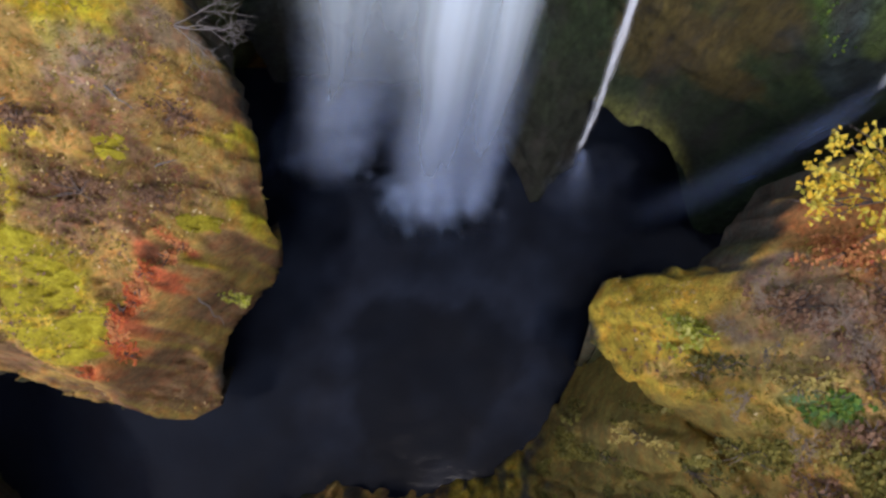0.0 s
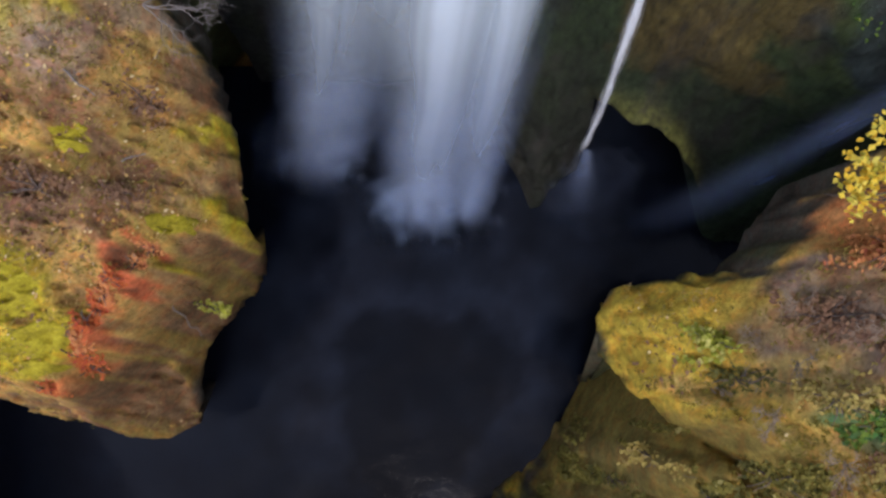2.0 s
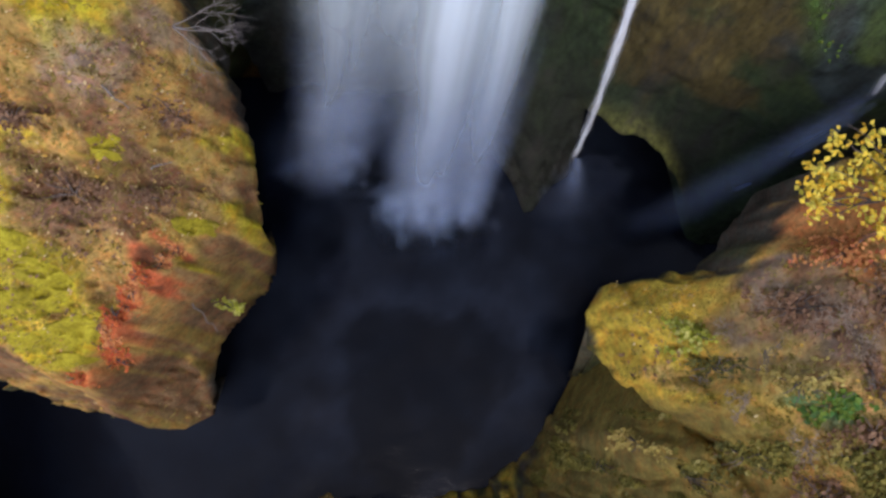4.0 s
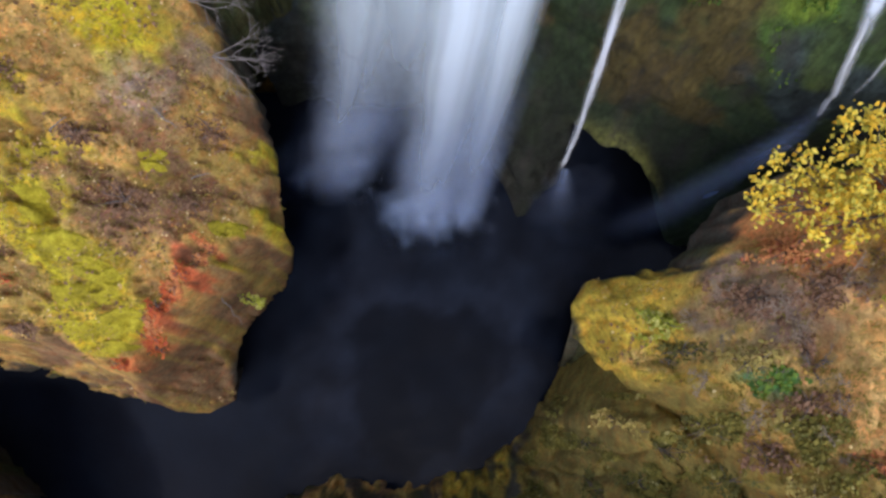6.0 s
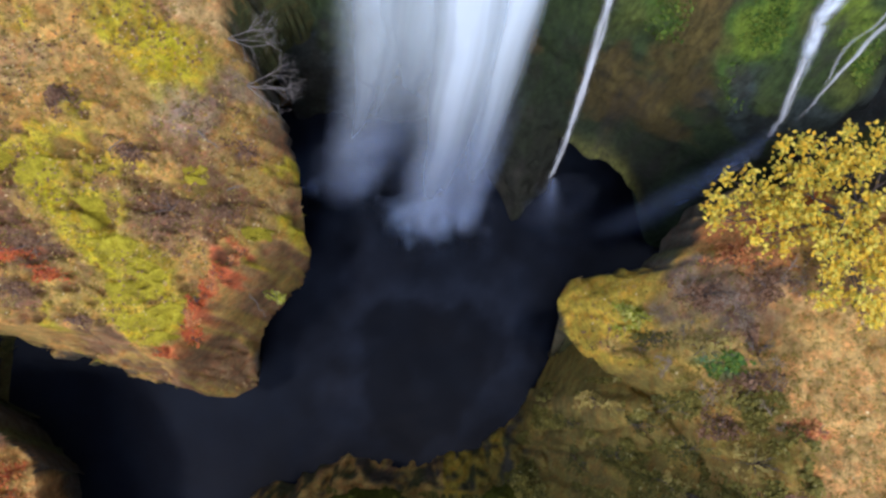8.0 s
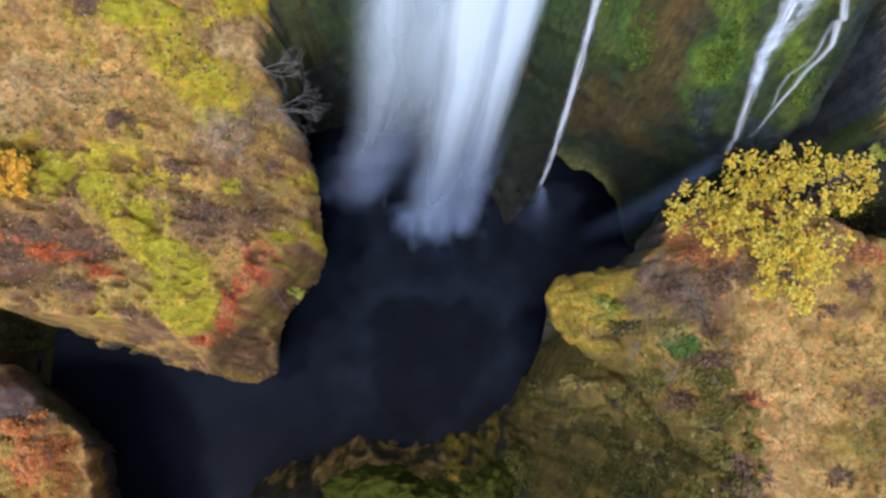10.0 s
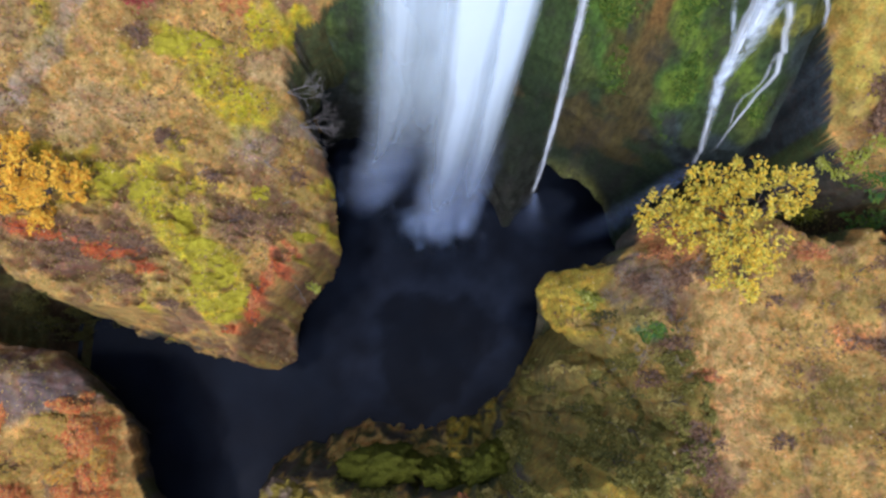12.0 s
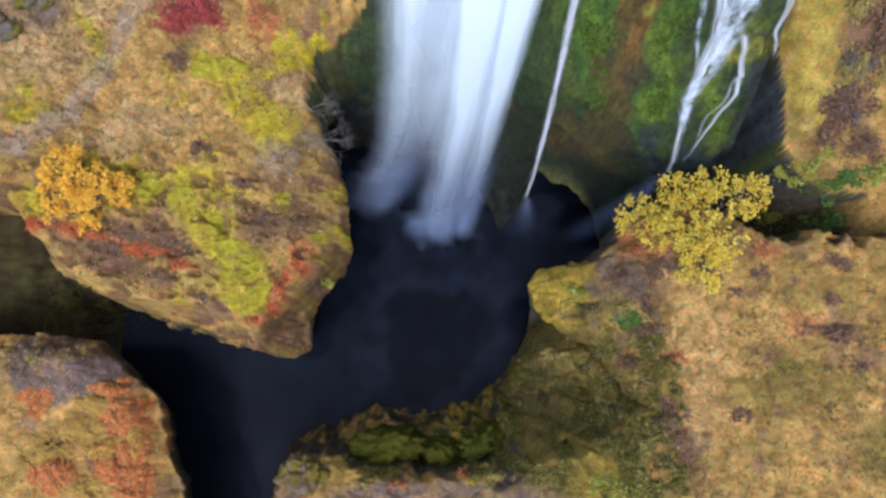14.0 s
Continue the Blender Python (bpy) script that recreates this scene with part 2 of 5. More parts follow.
OLIVE_GRASS = leaf_material("olive_grass", (0.0, (0.20, 0.17, 0.03)), (0.4, (0.30, 0.25, 0.04)), (0.7, (0.14, 0.14, 0.03)), (1.0, (0.36, 0.26, 0.07)))
GREY_BARK = bark_material("pale_grey_bark", (0.11, 0.095, 0.09), (0.27, 0.245, 0.23))
TWIG_BARK = bark_material("dry_twig_bark", (0.22, 0.16, 0.12), (0.46, 0.37, 0.28))
BROWN_BARK = bark_material("brown_bark", (0.06, 0.045, 0.04), (0.18, 0.14, 0.12))

# ---- the lie of the land ----
WEST = [(-1.8, 9.0), (-2.9, 8.1), (-3.9, 7.7), (-4.9, 7.15), (-6.0, 6.3), (-6.35, 5.4), (-6.4, 4.4), (-6.0, 3.3), (-5.55, 2.1), (-5.25, 1.2), (-4.95, -0.1), (-4.95, -1.0), (-5.75, -1.85), (-6.8, -2.9), (-7.5, -4.2), (-7.65, -6.3), (-8.6, -6.8), (-9.7, -6.65), (-11.8, -6.0), (-13.4, -5.25), (-14.8, -4.85), (-15.7, -4.3), (-17.3, -3.2), (-18.1, -2.4), (-18.6, -1.0), (-19.0, 0.3), (-26, 2.0), (-400, 30), (-400, 400), (-4.0, 400)]
SOUTHWEST = [(-400, -4), (-21.902, -5.842), (-19.74, -5.936), (-18.048, -6.312), (-16.9, -7.2), (-16.0, -8.2), (-15.0, -9.3), (-14.5, -11.1), (-13.6, -13.4), (-13.3, -20), (-12, -400), (-400, -400)]
SOUTH = [(-8.9, -15.5), (-8.2, -12.6), (-7.4, -12.1), (-6.2, -12.3), (-3.6, -12.9), (0.0, -12.9), (3.2, -12.3), (5.0, -11.4), (12, -10), (400, -12), (400, -400), (-10, -400)]
LEDGE_FOOT = [(-6.4, -13.5), (-5.7, -11.3), (-4.2, -10.75), (-2.2, -10.75), (0.0, -10.9), (1.8, -10.6), (4.0, -10.0), (8, -10), (8, -14)]
EAST_FOOT = [(5.9, -4.7), (5.0, -5.2), (4.5, -5.8), (4.0, -7.0), (3.1, -9.0), (1.6, -10.8), (0.2, -12.4), (0, -400), (400, -400), (400, -4.6)]
EAST = [(10.0, -0.4), (8.2, -0.8), (7.3, -1.6), (6.8, -2.4), (5.4, -2.2), (4.4, -2.35), (3.95, -3.1), (4.1, -4.1), (4.4, -4.55), (5.2, -5.0), (6.2, -5.5), (7.2, -6.5), (8.0, -8.0), (8.8, -9.5), (9.5, -12), (10, -400), (400, -400), (400, -2.4), (18, -2.3), (14.5, -2.1), (12.2, -1.2)]
NORTHEAST = [(16.8, 0.6), (15.6, 1.3), (14.7, 2.3), (14.3, 3.4), (13.7, 5.0), (13.2, 6.9), (12.6, 9.0), (12.2, 20), (400, 20), (400, 0.6)]
RAVINE = [(13.9, 2.5), (13.9, -2.4), (400, -2.4), (400, 2.5)]
NORTH = [(-3.2, 12.0), (-2.0, 10.9), (2.0, 10.4), (5.0, 9.2), (8.0, 8.0), (11.6, 8.0), (12.6, 11.0), (400, 13), (400, 400), (-3.2, 400)]


def mass(x, y, poly, top, steep, round_off, rough=0.5, seed=0):
    d = outside(x, y, poly) - 0.3 + rough * 0.45 * fbm(x, y, 1.7, seed) + rough * 0.3 * fbm(x, y, 0.5, seed + 3, 2)
    return top - steep * np.maximum(d, 0) - 0.9 * smooth(-round_off, 0.0, d) ** 2


def hollows(x, y):
    """Worn pits in the moss, 0 to 1."""
    pits = np.maximum(smooth(0.32, 0.62, fbm(x + 0.2 * fbm(x, y, 0.5, 9), y * 1.7, 0.8, 6, 2)), 0.8 * smooth(0.42, 0.62, fbm(x, y * 1.5, 0.42, 10, 2)))
    return pits * smooth(2, -3, x) * smooth(-7.5, -6, y) * (1 - 0.65 * smooth(0.5, 3.5, y))


KNOLLS = [(7.3, -4.8, 0.75, 0.65, 1.1), (7.9, -3.2, 0.45, 1.2, 0.6), (5.0, -3.6, 0.9, 0.9, 0.45), (6.2, -3.3, 0.35, 0.9, -0.5), (6.4, -4.7, 0.5, 0.4, -0.75), (8.5, -4.6, 0.35, 1.0, -0.65), (6.0, -5.4, 0.7, 0.4, 0.4), (7.2, -2.2, 0.6, 0.5, 0.4),
          (-5.4, -1.5, 0.8, 0.35, 0.5), (-6.2, -1.75, 0.7, 0.2, -0.4), (-8.6, -0.5, 1.0, 0.7, -0.25), (-9.8, -3.3, 1.2, 0.8, 0.3), (-6.6, 2.6, 0.9, 0.6, -0.3), (-13.0, -1.8, 1.2, 0.6, -0.3)]


def billow(x, y, scale, seed):
    """Rounded cushions with creases between them: near 1 in a crease, 0 on top."""
    x, y = x + 0.3 * scale * fbm(x, y, scale * 1.7, seed + 1, 2), y + 0.3 * scale * fbm(x, y, scale * 1.7, seed + 2, 2)
    return np.maximum(0, 1 - 2.6 * np.abs(fbm(x, y * 1.25, scale, seed, 1))) ** 1.6


def height(x, y):
    """The ground's height at each place of the plan."""
    x, y = np.asarray(x, float), np.asarray(y, float)
    far = smooth(30, 120, np.hypot(x, y))
    lumps = 0.3 * fbm(x, y, 3.2, 3) + 0.16 * fbm(x, y, 0.9, 5, 3) - 0.36 * hollows(x, y)
    east_side = smooth(2, 4, x)
    lumps = lumps - (0.22 + 0.1 * east_side - 0.26 * smooth(8, 10, x)) * billow(x, y, 0.8, 26) - 0.1 * billow(x, y, 0.33, 27)
    for kx, ky, rx, ry, rise in KNOLLS:
        lumps = lumps + rise * np.exp(-((x - kx) / rx) ** 2 - ((y - ky) / ry) ** 2)
    hill = 12.7 + 0.72 * np.minimum(y, 18) - 0.22 * (np.maximum(x, -22) + 8) - 0.72 * np.clip(x + 7.4, 0, 3) ** 1.6 * smooth(5.2, 3.4, y)
    hill = hill + 0.7 * np.exp(-((x + 9.6) / 1.7) ** 2 - ((y + 2.0) / 1.6) ** 2)
    off = ((x + 7.7) - (y + 3.0)) * 0.707
    facet = np.interp(off, [-1.5, -0.3, 0.1, 0.7, 2.0], [20, 11.4, 10.4, 5.8, 3.8]) + 0.3 * fbm(x, y, 1.3, 8)
    brink = 4.2 - 3.2 * np.minimum(outside(x, y, WEST), 0) + 0.8 * np.clip(-11.5 - x, 0, 5) + 30 * smooth(-4.6, -0.5, y) + 0.25 * fbm(x, y, 1.1, 24)
    west = mass(x, y, WEST, np.minimum(np.minimum(hill, brink), np.maximum(facet, 3.6)) + lumps, 26.0, 0.5, 0.5, 11)
    low = mass(x, y, SOUTHWEST, 8.2 + 1.6 * np.exp(-((x + 18.7) / 2.5) ** 2 - ((y + 7.0) / 1.6) ** 2) + lumps, 24.0, 1.6, 0.4, 12)
    south = mass(x, y, SOUTH, 6.9 + 0.25 * np.clip(-12 - y, 0, 30) + 0.5 * np.clip(x + 1, 0, 4) + 1.3 * np.clip(x - 3, 0, 6) + lumps, 5.0, 0.6, 0.7, 13)
    ledge = mass(x, y, LEDGE_FOOT, 3.4 + 0.5 * np.clip(x + 2, 0, 8) + 1.5 * lumps, 3.5, 1.0, 0.8, 14)
    rise = 9.2 + 1.5 * (x - 4.2) + 0.8 * np.clip(-6.8 - y, 0, 4)
    plateau = np.minimum(rise, 16.4 + 0.06 * np.clip(-4.6 - y, -4, 12)) - 0.9 * np.clip(y + 3.0, 0, 2) * smooth(9.3, 7.8, x) - 0.25 * np.clip(y + 1.8, 0, 2)
    d = outside(x, y, EAST_FOOT) + 0.35 * fbm(x, y, 2.4, 15)
    deep = -np.minimum(d, 0)
    foot = np.minimum(1.0 + (3.4 + 0.9 * smooth(-8, -10.5, y)) * deep + 4.5 * (1 - np.exp(-deep / 0.5)) * smooth(-8.5, -6.2, y) * smooth(-4.7, -5.3, y) - 5 * np.maximum(d, 0) + 2.2 * lumps, plateau + lumps)
    east = mass(x, y, EAST, plateau + lumps, 18.0, 0.5, 0.8, 16)
    slope = mass(x, y, NORTHEAST, 16.4 + 0.7 * (np.minimum(y, 18) - 1.8) + lumps, 18.0, 0.8, 0.3, 17)
    ravine = mass(x, y, RAVINE, np.minimum(6.5 + 1.6 * (x - 13.9), 15) + lumps, 18.0, 0.4, 0.5, 18)
    north = mass(x, y, NORTH, 23 + 0.3 * np.clip(y - 8, 0, 20) + lumps, 8.0, 0.5, 0.3, 19)
    gully = -1.6 + 0.4 * np.clip(-15.5 - x, 0, 25) * smooth(-9, -5.5, y) + 0.3 * fbm(x, y, 2, 20) + 0.35 * fbm(x, y, 0.8, 21)
    z = gully
    for part_of in (west, low, south, ledge, foot, east, slope, ravine, north):
        z = np.maximum(z, part_of)
    return z * (1 - far) + far * (17 + 3 * fbm(x, y, 60, 22))


TAN, MOSS, OLIVE, HEATH, GREY = (0.47, 0.30, 0.088), (0.46, 0.40, 0.02), (0.25, 0.195, 0.045), (0.20, 0.115, 0.075), (0.27, 0.21, 0.175)
RED, ORANGE, FERN, TRAIL, DEEP = (0.56, 0.15, 0.06), (0.44, 0.265, 0.085), (0.03, 0.17, 0.07), (0.34, 0.275, 0.22), (0.235, 0.185, 0.05)
PATCHES = (
    (MOSS, [(-9.8, -2, 1.2, 0.8), (-9.6, -3.4, 1.2, 0.9), (-10.9, -3.7, 0.9, 0.4), (-7.7, 0.5, 0.5, 0.4), (-8.7, 4, 0.9, 0.8), (-7.9, 2.8, 0.8, 0.7), (-12.1, 0.4, 1.0, 0.7), (-10.7, -0.7, 0.5, 0.9), (-11.7, -0.3, 0.7, 0.4), (-4.8, -0.9, 0.5, 0.7), (-10, -4.3, 0.9, 0.3)]),
    (MOSS, [(-8.4, 3.6, 0.9, 1.2), (-9.9, 5.2, 1.6, 0.6), (-5.8, 6.2, 0.7, 0.6), (-17.2, 3.1, 0.9, 0.5), (-13.4, 0.7, 1.0, 0.7), (-18.4, -0.2, 0.7, 0.5), (-6, -1.9, 0.7, 0.3), (9.3, -13.4, 1.9, 1.3)]),
    (HEATH, [(-8.5, -0.5, 1.1, 0.7), (-12.7, -1.7, 1.2, 0.8), (-13.6, -3.2, 0.9, 0.4), (-6.9, -0.6, 0.7, 0.5), (-14.7, -1.6, 2.0, 1.1), (-16, -2.1, 1.5, 0.7), (-11.1, 5.5, 0.7, 0.5), (16.2, 3.2, 1.1, 0.9), (16.3, 5.8, 0.9, 1.3), (9.3, -10.3, 0.7, 1.2)]),
    (GREY, [(-7.6, 2.2, 1.0, 0.6), (-6.3, 3, 0.8, 0.5), (-16.6, 6.9, 1.8, 0.9)]),
    (RED, [(-6.6, -1.6, 0.25, 0.25), (-7.2, -2.3, 0.25, 0.35), (-7.8, -2.9, 0.3, 0.4), (-8.3, -3.6, 0.25, 0.4), (-8.8, -4.5, 0.25, 0.35), (-9.5, -4.9, 0.5, 0.2), (-14.1, -1.8, 1.1, 0.3), (-16.7, -1.2, 1.0, 0.3), (-18.4, -1.2, 0.7, 0.2), (9.9, -1.2, 0.3, 0.3)]),
    (DEEP, [(6, -6.2, 1.3, 0.8), (5.6, -8, 1.8, 1.6), (4.2, -7.5, 1.6, 2.4), (3.6, -10.5, 2.4, 1.6), (7, -9.5, 1.3, 1.4)]),
    (OLIVE, [(14.1, -7.9, 2.6, 0.9), (17.2, -10.5, 1.9, 1.2), (3.6, -11.9, 2.6, 1.2), (-18, -4.6, 3.0, 1.2), (8, -8.4, 1.2, 1.6)]),
    (ORANGE, [(8.1, -1.6, 0.8, 0.6), (8, -2.7, 0.5, 0.3), (-15.51, -10.26, 1.7, 1.8), (13, -1.8, 1.0, 0.5)]),
    ((0.21, 0.155, 0.12), [(7.5, -3.9, 1.0, 1.0), (8.4, -3.4, 0.5, 0.9), (7.5, -2.6, 0.7, 0.5)]),
    ((0.52, 0.37, 0.12), [(7.2, -4.7, 0.75, 0.65), (5.9, -4.9, 0.6, 0.3)]),
    ((0.165, 0.125, 0.11), [(-19.2, -6.9, 3.4, 2.1), (-17.4, -7.3, 1.2, 0.9)]),
    ((0.5, 0.35, 0.155), [(-16, 5.2, 1.8, 1.0), (-13.6, 8, 1.4, 1.6), (-18.6, 4.6, 1.2, 1.3), (-12.4, 3.4, 1.6, 0.7), (-10.6, 7.6, 1.6, 0.6), (-6.8, 4.6, 0.7, 0.9), (-14.5, 2.4, 1.5, 0.6)]),
    ((0.22, 0.165, 0.13), [(-0.3, -13.6, 5.7, 0.8), (3.6, -12.9, 1.6, 0.6), (-8.5, -13.6, 1.3, 0.5)]),
    (MOSS, [(-8.3, 5.4, 1.0, 0.35), (-6.6, 5.9, 0.9, 0.4), (-7.4, 3.6, 1.0, 0.7)]),
    ((0.4, 0.32, 0.06), [(14.6, 4.2, 0.9, 2.0), (14.2, 6.8, 1.3, 1.6)]),
    ((0.58, 0.37, 0.13), [(9.6, -4.6, 1.2, 1.6), (10.0, -6.4, 1.5, 1.8), (10.3, -8.6, 1.2, 1.4)]),
    ((0.58, 0.25, 0.09), [(8.3, -1.5, 0.6, 0.5), (8.7, -1.2, 0.6, 0.4), (7.9, -1.3, 0.4, 0.3), (8.6, -2.6, 0.35, 0.3), (14.2, -5.4, 1.0, 0.4), (10.9, -2.0, 0.5, 0.4)]),
    (FERN, [(7.6, -5.35, 0.6, 0.3), (7.4, -5, 0.3, 0.3)]),
)
PATH_LINE = [(-24, 0.5), (-18.1, 2.1), (-15.7, 3.3), (-14.1, 4.9), (-13.0, 6.4), (-11.5, 9), (-9, 14)]


def tint(x, y, z):
    """The colour of the ground cover at each place of the plan."""
    wx, wy = x + 0.45 * fbm(x, y, 0.9, 31), y + 0.45 * fbm(x, y, 0.9, 37)
    c = np.empty(x.shape + (3,))
    c[:] = TAN
    blend = fbm(x, y, 2.2, 41)[..., None]
    c = c * (1 + 0.25 * blend)
    wild = smooth(0.1, 0.7, fbm(x, y, 1.6, 43))[..., None]
    c = c * (1 - 0.5 * wild) + 0.5 * wild * np.array(OLIVE) * 1.6
    wild = smooth(0.15, 0.6, fbm(x, y, 1.1, 47))[..., None]
    c = c * (1 - 0.7 * wild) + 0.7 * wild * np.array(HEATH) * 1.2
    wild = (smooth(0.3, 0.6, fbm(x, y, 1.3, 49)) * smooth(6, 0, x) * smooth(-8, -6.5, y))[..., None]
    c = c * (1 - 0.75 * wild) + 0.75 * wild * np.array(MOSS)
    nose = smooth(8.2, 5.6, x)[..., None] * (x > 0)[..., None]
    c = c * (1 - nose) + nose * np.array((0.46, 0.34, 0.045))
    for colour, spots in PATCHES:
        for px, py, rx, ry in spots:
            k = smooth(1.25, 0.75, np.hypot((wx - px) / rx, (wy - py) / ry))[..., None]
            k = k * (0.6 + 0.35 * smooth(-0.4, 0.3, fbm(x, y, 0.7, 57)))[..., None]
            c = c * (1 - k) + k * np.array(colour)
    # brown soil in the pits, tinted darker to carry their shading
    pit = 0.8 * hollows(x, y)[..., None]
    c = c * (1 - pit) + pit * np.array((0.16, 0.09, 0.05))
    for a, b in zip(PATH_LINE, PATH_LINE[1:]):
        ex, ey = b[0] - a[0], b[1] - a[1]
        k = np.clip(((x - a[0]) * ex + (y - a[1]) * ey) / (ex * ex + ey * ey), 0, 1)
        k = smooth(0.42, 0.2, np.hypot(0.7 * x + 0.3 * wx - a[0] - k * ex, 0.7 * y + 0.3 * wy - a[1] - k * ey))[..., None]
        k = k * (0.6 + 0.25 * fbm(x, y, 1.2, 59))[..., None]
        c = c * (1 - k) + k * np.array(TRAIL)
    # shade of the gully and ravine put into the colour, mottled brown and green
    sunk_shade = (smooth(5.0, 3.8, z) * (x < -11) + smooth(14.5, 12.5, z) * ((x > 12) & (y > -2.3) & (y < 2.6)))[..., None]
    mottle = smooth(-0.3, 0.4, fbm(x, y, 0.9, 87))[..., None]
    sunk_shade = sunk_shade * (1 - 0.2 * smooth(-5.5, -7.0, y)[..., None] * (x < 0)[..., None])
    c = c * (1 - sunk_shade) + sunk_shade * (np.array((0.058, 0.044, 0.022)) * (1 - mottle) + mottle * np.array((0.068, 0.066, 0.022)))
    # the outcrop's south-east face: brown earth, with its shade darkened into the colour
    off = ((x + 7.7) - (y + 3.0)) * 0.707
    face = smooth(0.15, 0.5, off)[..., None] * ((x < -4) & (y < -1.2) & (y > -9))[..., None]
    streak = smooth(-0.1, 0.6, fbm((x + y) * 2.2, (x - y) * 0.5, 0.9, 67))[..., None]
    c = c * (1 - face) + face * (np.array((0.15, 0.092, 0.045)) * (1 - streak) + streak * np.array((0.21, 0.155, 0.04)))
    return c


LAND = {}


def lie(x, y, what="z"):
    """The built ground's height, or its slope, at each place of the plan."""
    xs, ys, z = LAND["xs"], LAND["ys"], LAND[what]
    x, y = np.asarray(x, float), np.asarray(y, float)
    i, j = np.clip(np.searchsorted(xs, x) - 1, 0, len(xs) - 2), np.clip(np.searchsorted(ys, y) - 1, 0, len(ys) - 2)
    a, b = (x - xs[i]) / (xs[i + 1] - xs[i]), (y - ys[j]) / (ys[j + 1] - ys[j])
    return (z[j, i] * (1 - a) + z[j, i + 1] * a) * (1 - b) + (z[j + 1, i] * (1 - a) + z[j + 1, i + 1] * a) * b


def build_ground():
    def axis(lo, hi, step):
        inner = np.arange(lo, hi + step / 2, step)
        grow = 0.25 * 1.32 ** np.arange(1, 28)
        grow = np.cumsum(grow)
        return np.concatenate([lo - grow[::-1], inner, hi + grow])
    xs, ys = axis(-24, 20, 0.08), axis(-16, 10, 0.08)
    x, y = np.meshgrid(xs, ys)
    z = height(x, y)
    gy, gx = np.gradient(z, ys, xs)
    wall = np.hypot(gx, gy) > 5
    for step in (1, -1):
        for side in (0, 1):
            wall = wall | np.roll(wall, step, side) | np.roll(wall, 2 * step, side)
    LAND.update(xs=xs, ys=ys, z=z, slope=np.where(wall, 9.0, np.hypot(gx, gy)))
    px, py = x.copy(), y.copy()
    for poly, rim, lean in ((WEST, 9.0, 0.42), (EAST, 10.0, 0.36), (RAVINE, 8.0, 0.1), (SOUTHWEST, 7.0, 0.34)):
        d = outside(x, y, poly)
        dy, dx = np.gradient(d, ys, xs)
        on = smooth(-0.1, 0.25, d) * (smooth(2.6, 2.0, d) if poly is EAST else smooth(1.6, 0.9, d)) * (np.hypot(x, y) < 27)
        if poly is EAST:
            on = on * smooth(-6.2, -5.5, y)
        if poly is WEST:
            rim = 9.6 - 5.2 * smooth(-0.4, -2.0, y)
        deep = np.clip(rim - z, 0, 9.5) * lean * on
        px, py = px - dx * deep, py - dy * deep
    me = mesh_from("ground", np.stack([px, py, z], -1).reshape(-1, 3), grid_faces(len(ys), len(xs)), EARTH)
    late = 3.5 * smooth(-3.8, -4.4, x) * smooth(-2.0, -1.0, y)
    bare = smooth(3.0 + late, 6.0 + late, np.hypot(gx, gy)) * (1 - 0.85 * smooth(3.4, 3.8, x) * smooth(-4.7, -5.1, y))
    off = ((x + 7.7) - (y + 3.0)) * 0.707
    bare = (bare * (1 - smooth(-0.6, -0.2, off) * smooth(1.5, 1.3, off) * smooth(2.8, 3.6, z) * (x < -4) * smooth(-0.2, -0.8, y)))
    bare = (bare * (1 - 0.9 * smooth(-9, -10.5, x) * smooth(6.0, 7.0, z) * smooth(-6.8, -6.2, y)))[..., None]
    green = smooth(-0.2, 0.5, fbm(x, y, 1.0, 89) + 0.8 * smooth(3.0, 6.0, y))[..., None]
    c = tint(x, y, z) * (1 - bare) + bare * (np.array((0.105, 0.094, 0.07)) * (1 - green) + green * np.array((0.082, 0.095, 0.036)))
    # the bare north-east wall is darker and bluer than the other bare faces
    ne_wall = bare * (smooth(12.0, 12.5, x) * smooth(0.5, 1.5, y))[..., None]
    c = c * (1 - ne_wall) + ne_wall * (np.array((0.05, 0.064, 0.07)) * (1 - green) + green * np.array((0.06, 0.085, 0.03)))
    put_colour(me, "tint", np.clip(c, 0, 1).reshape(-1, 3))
    return tagged(new("ground", me), "steep hillside of moss, heath and dry autumn grass round a gorge", "ground", kind="structure")


build_ground()


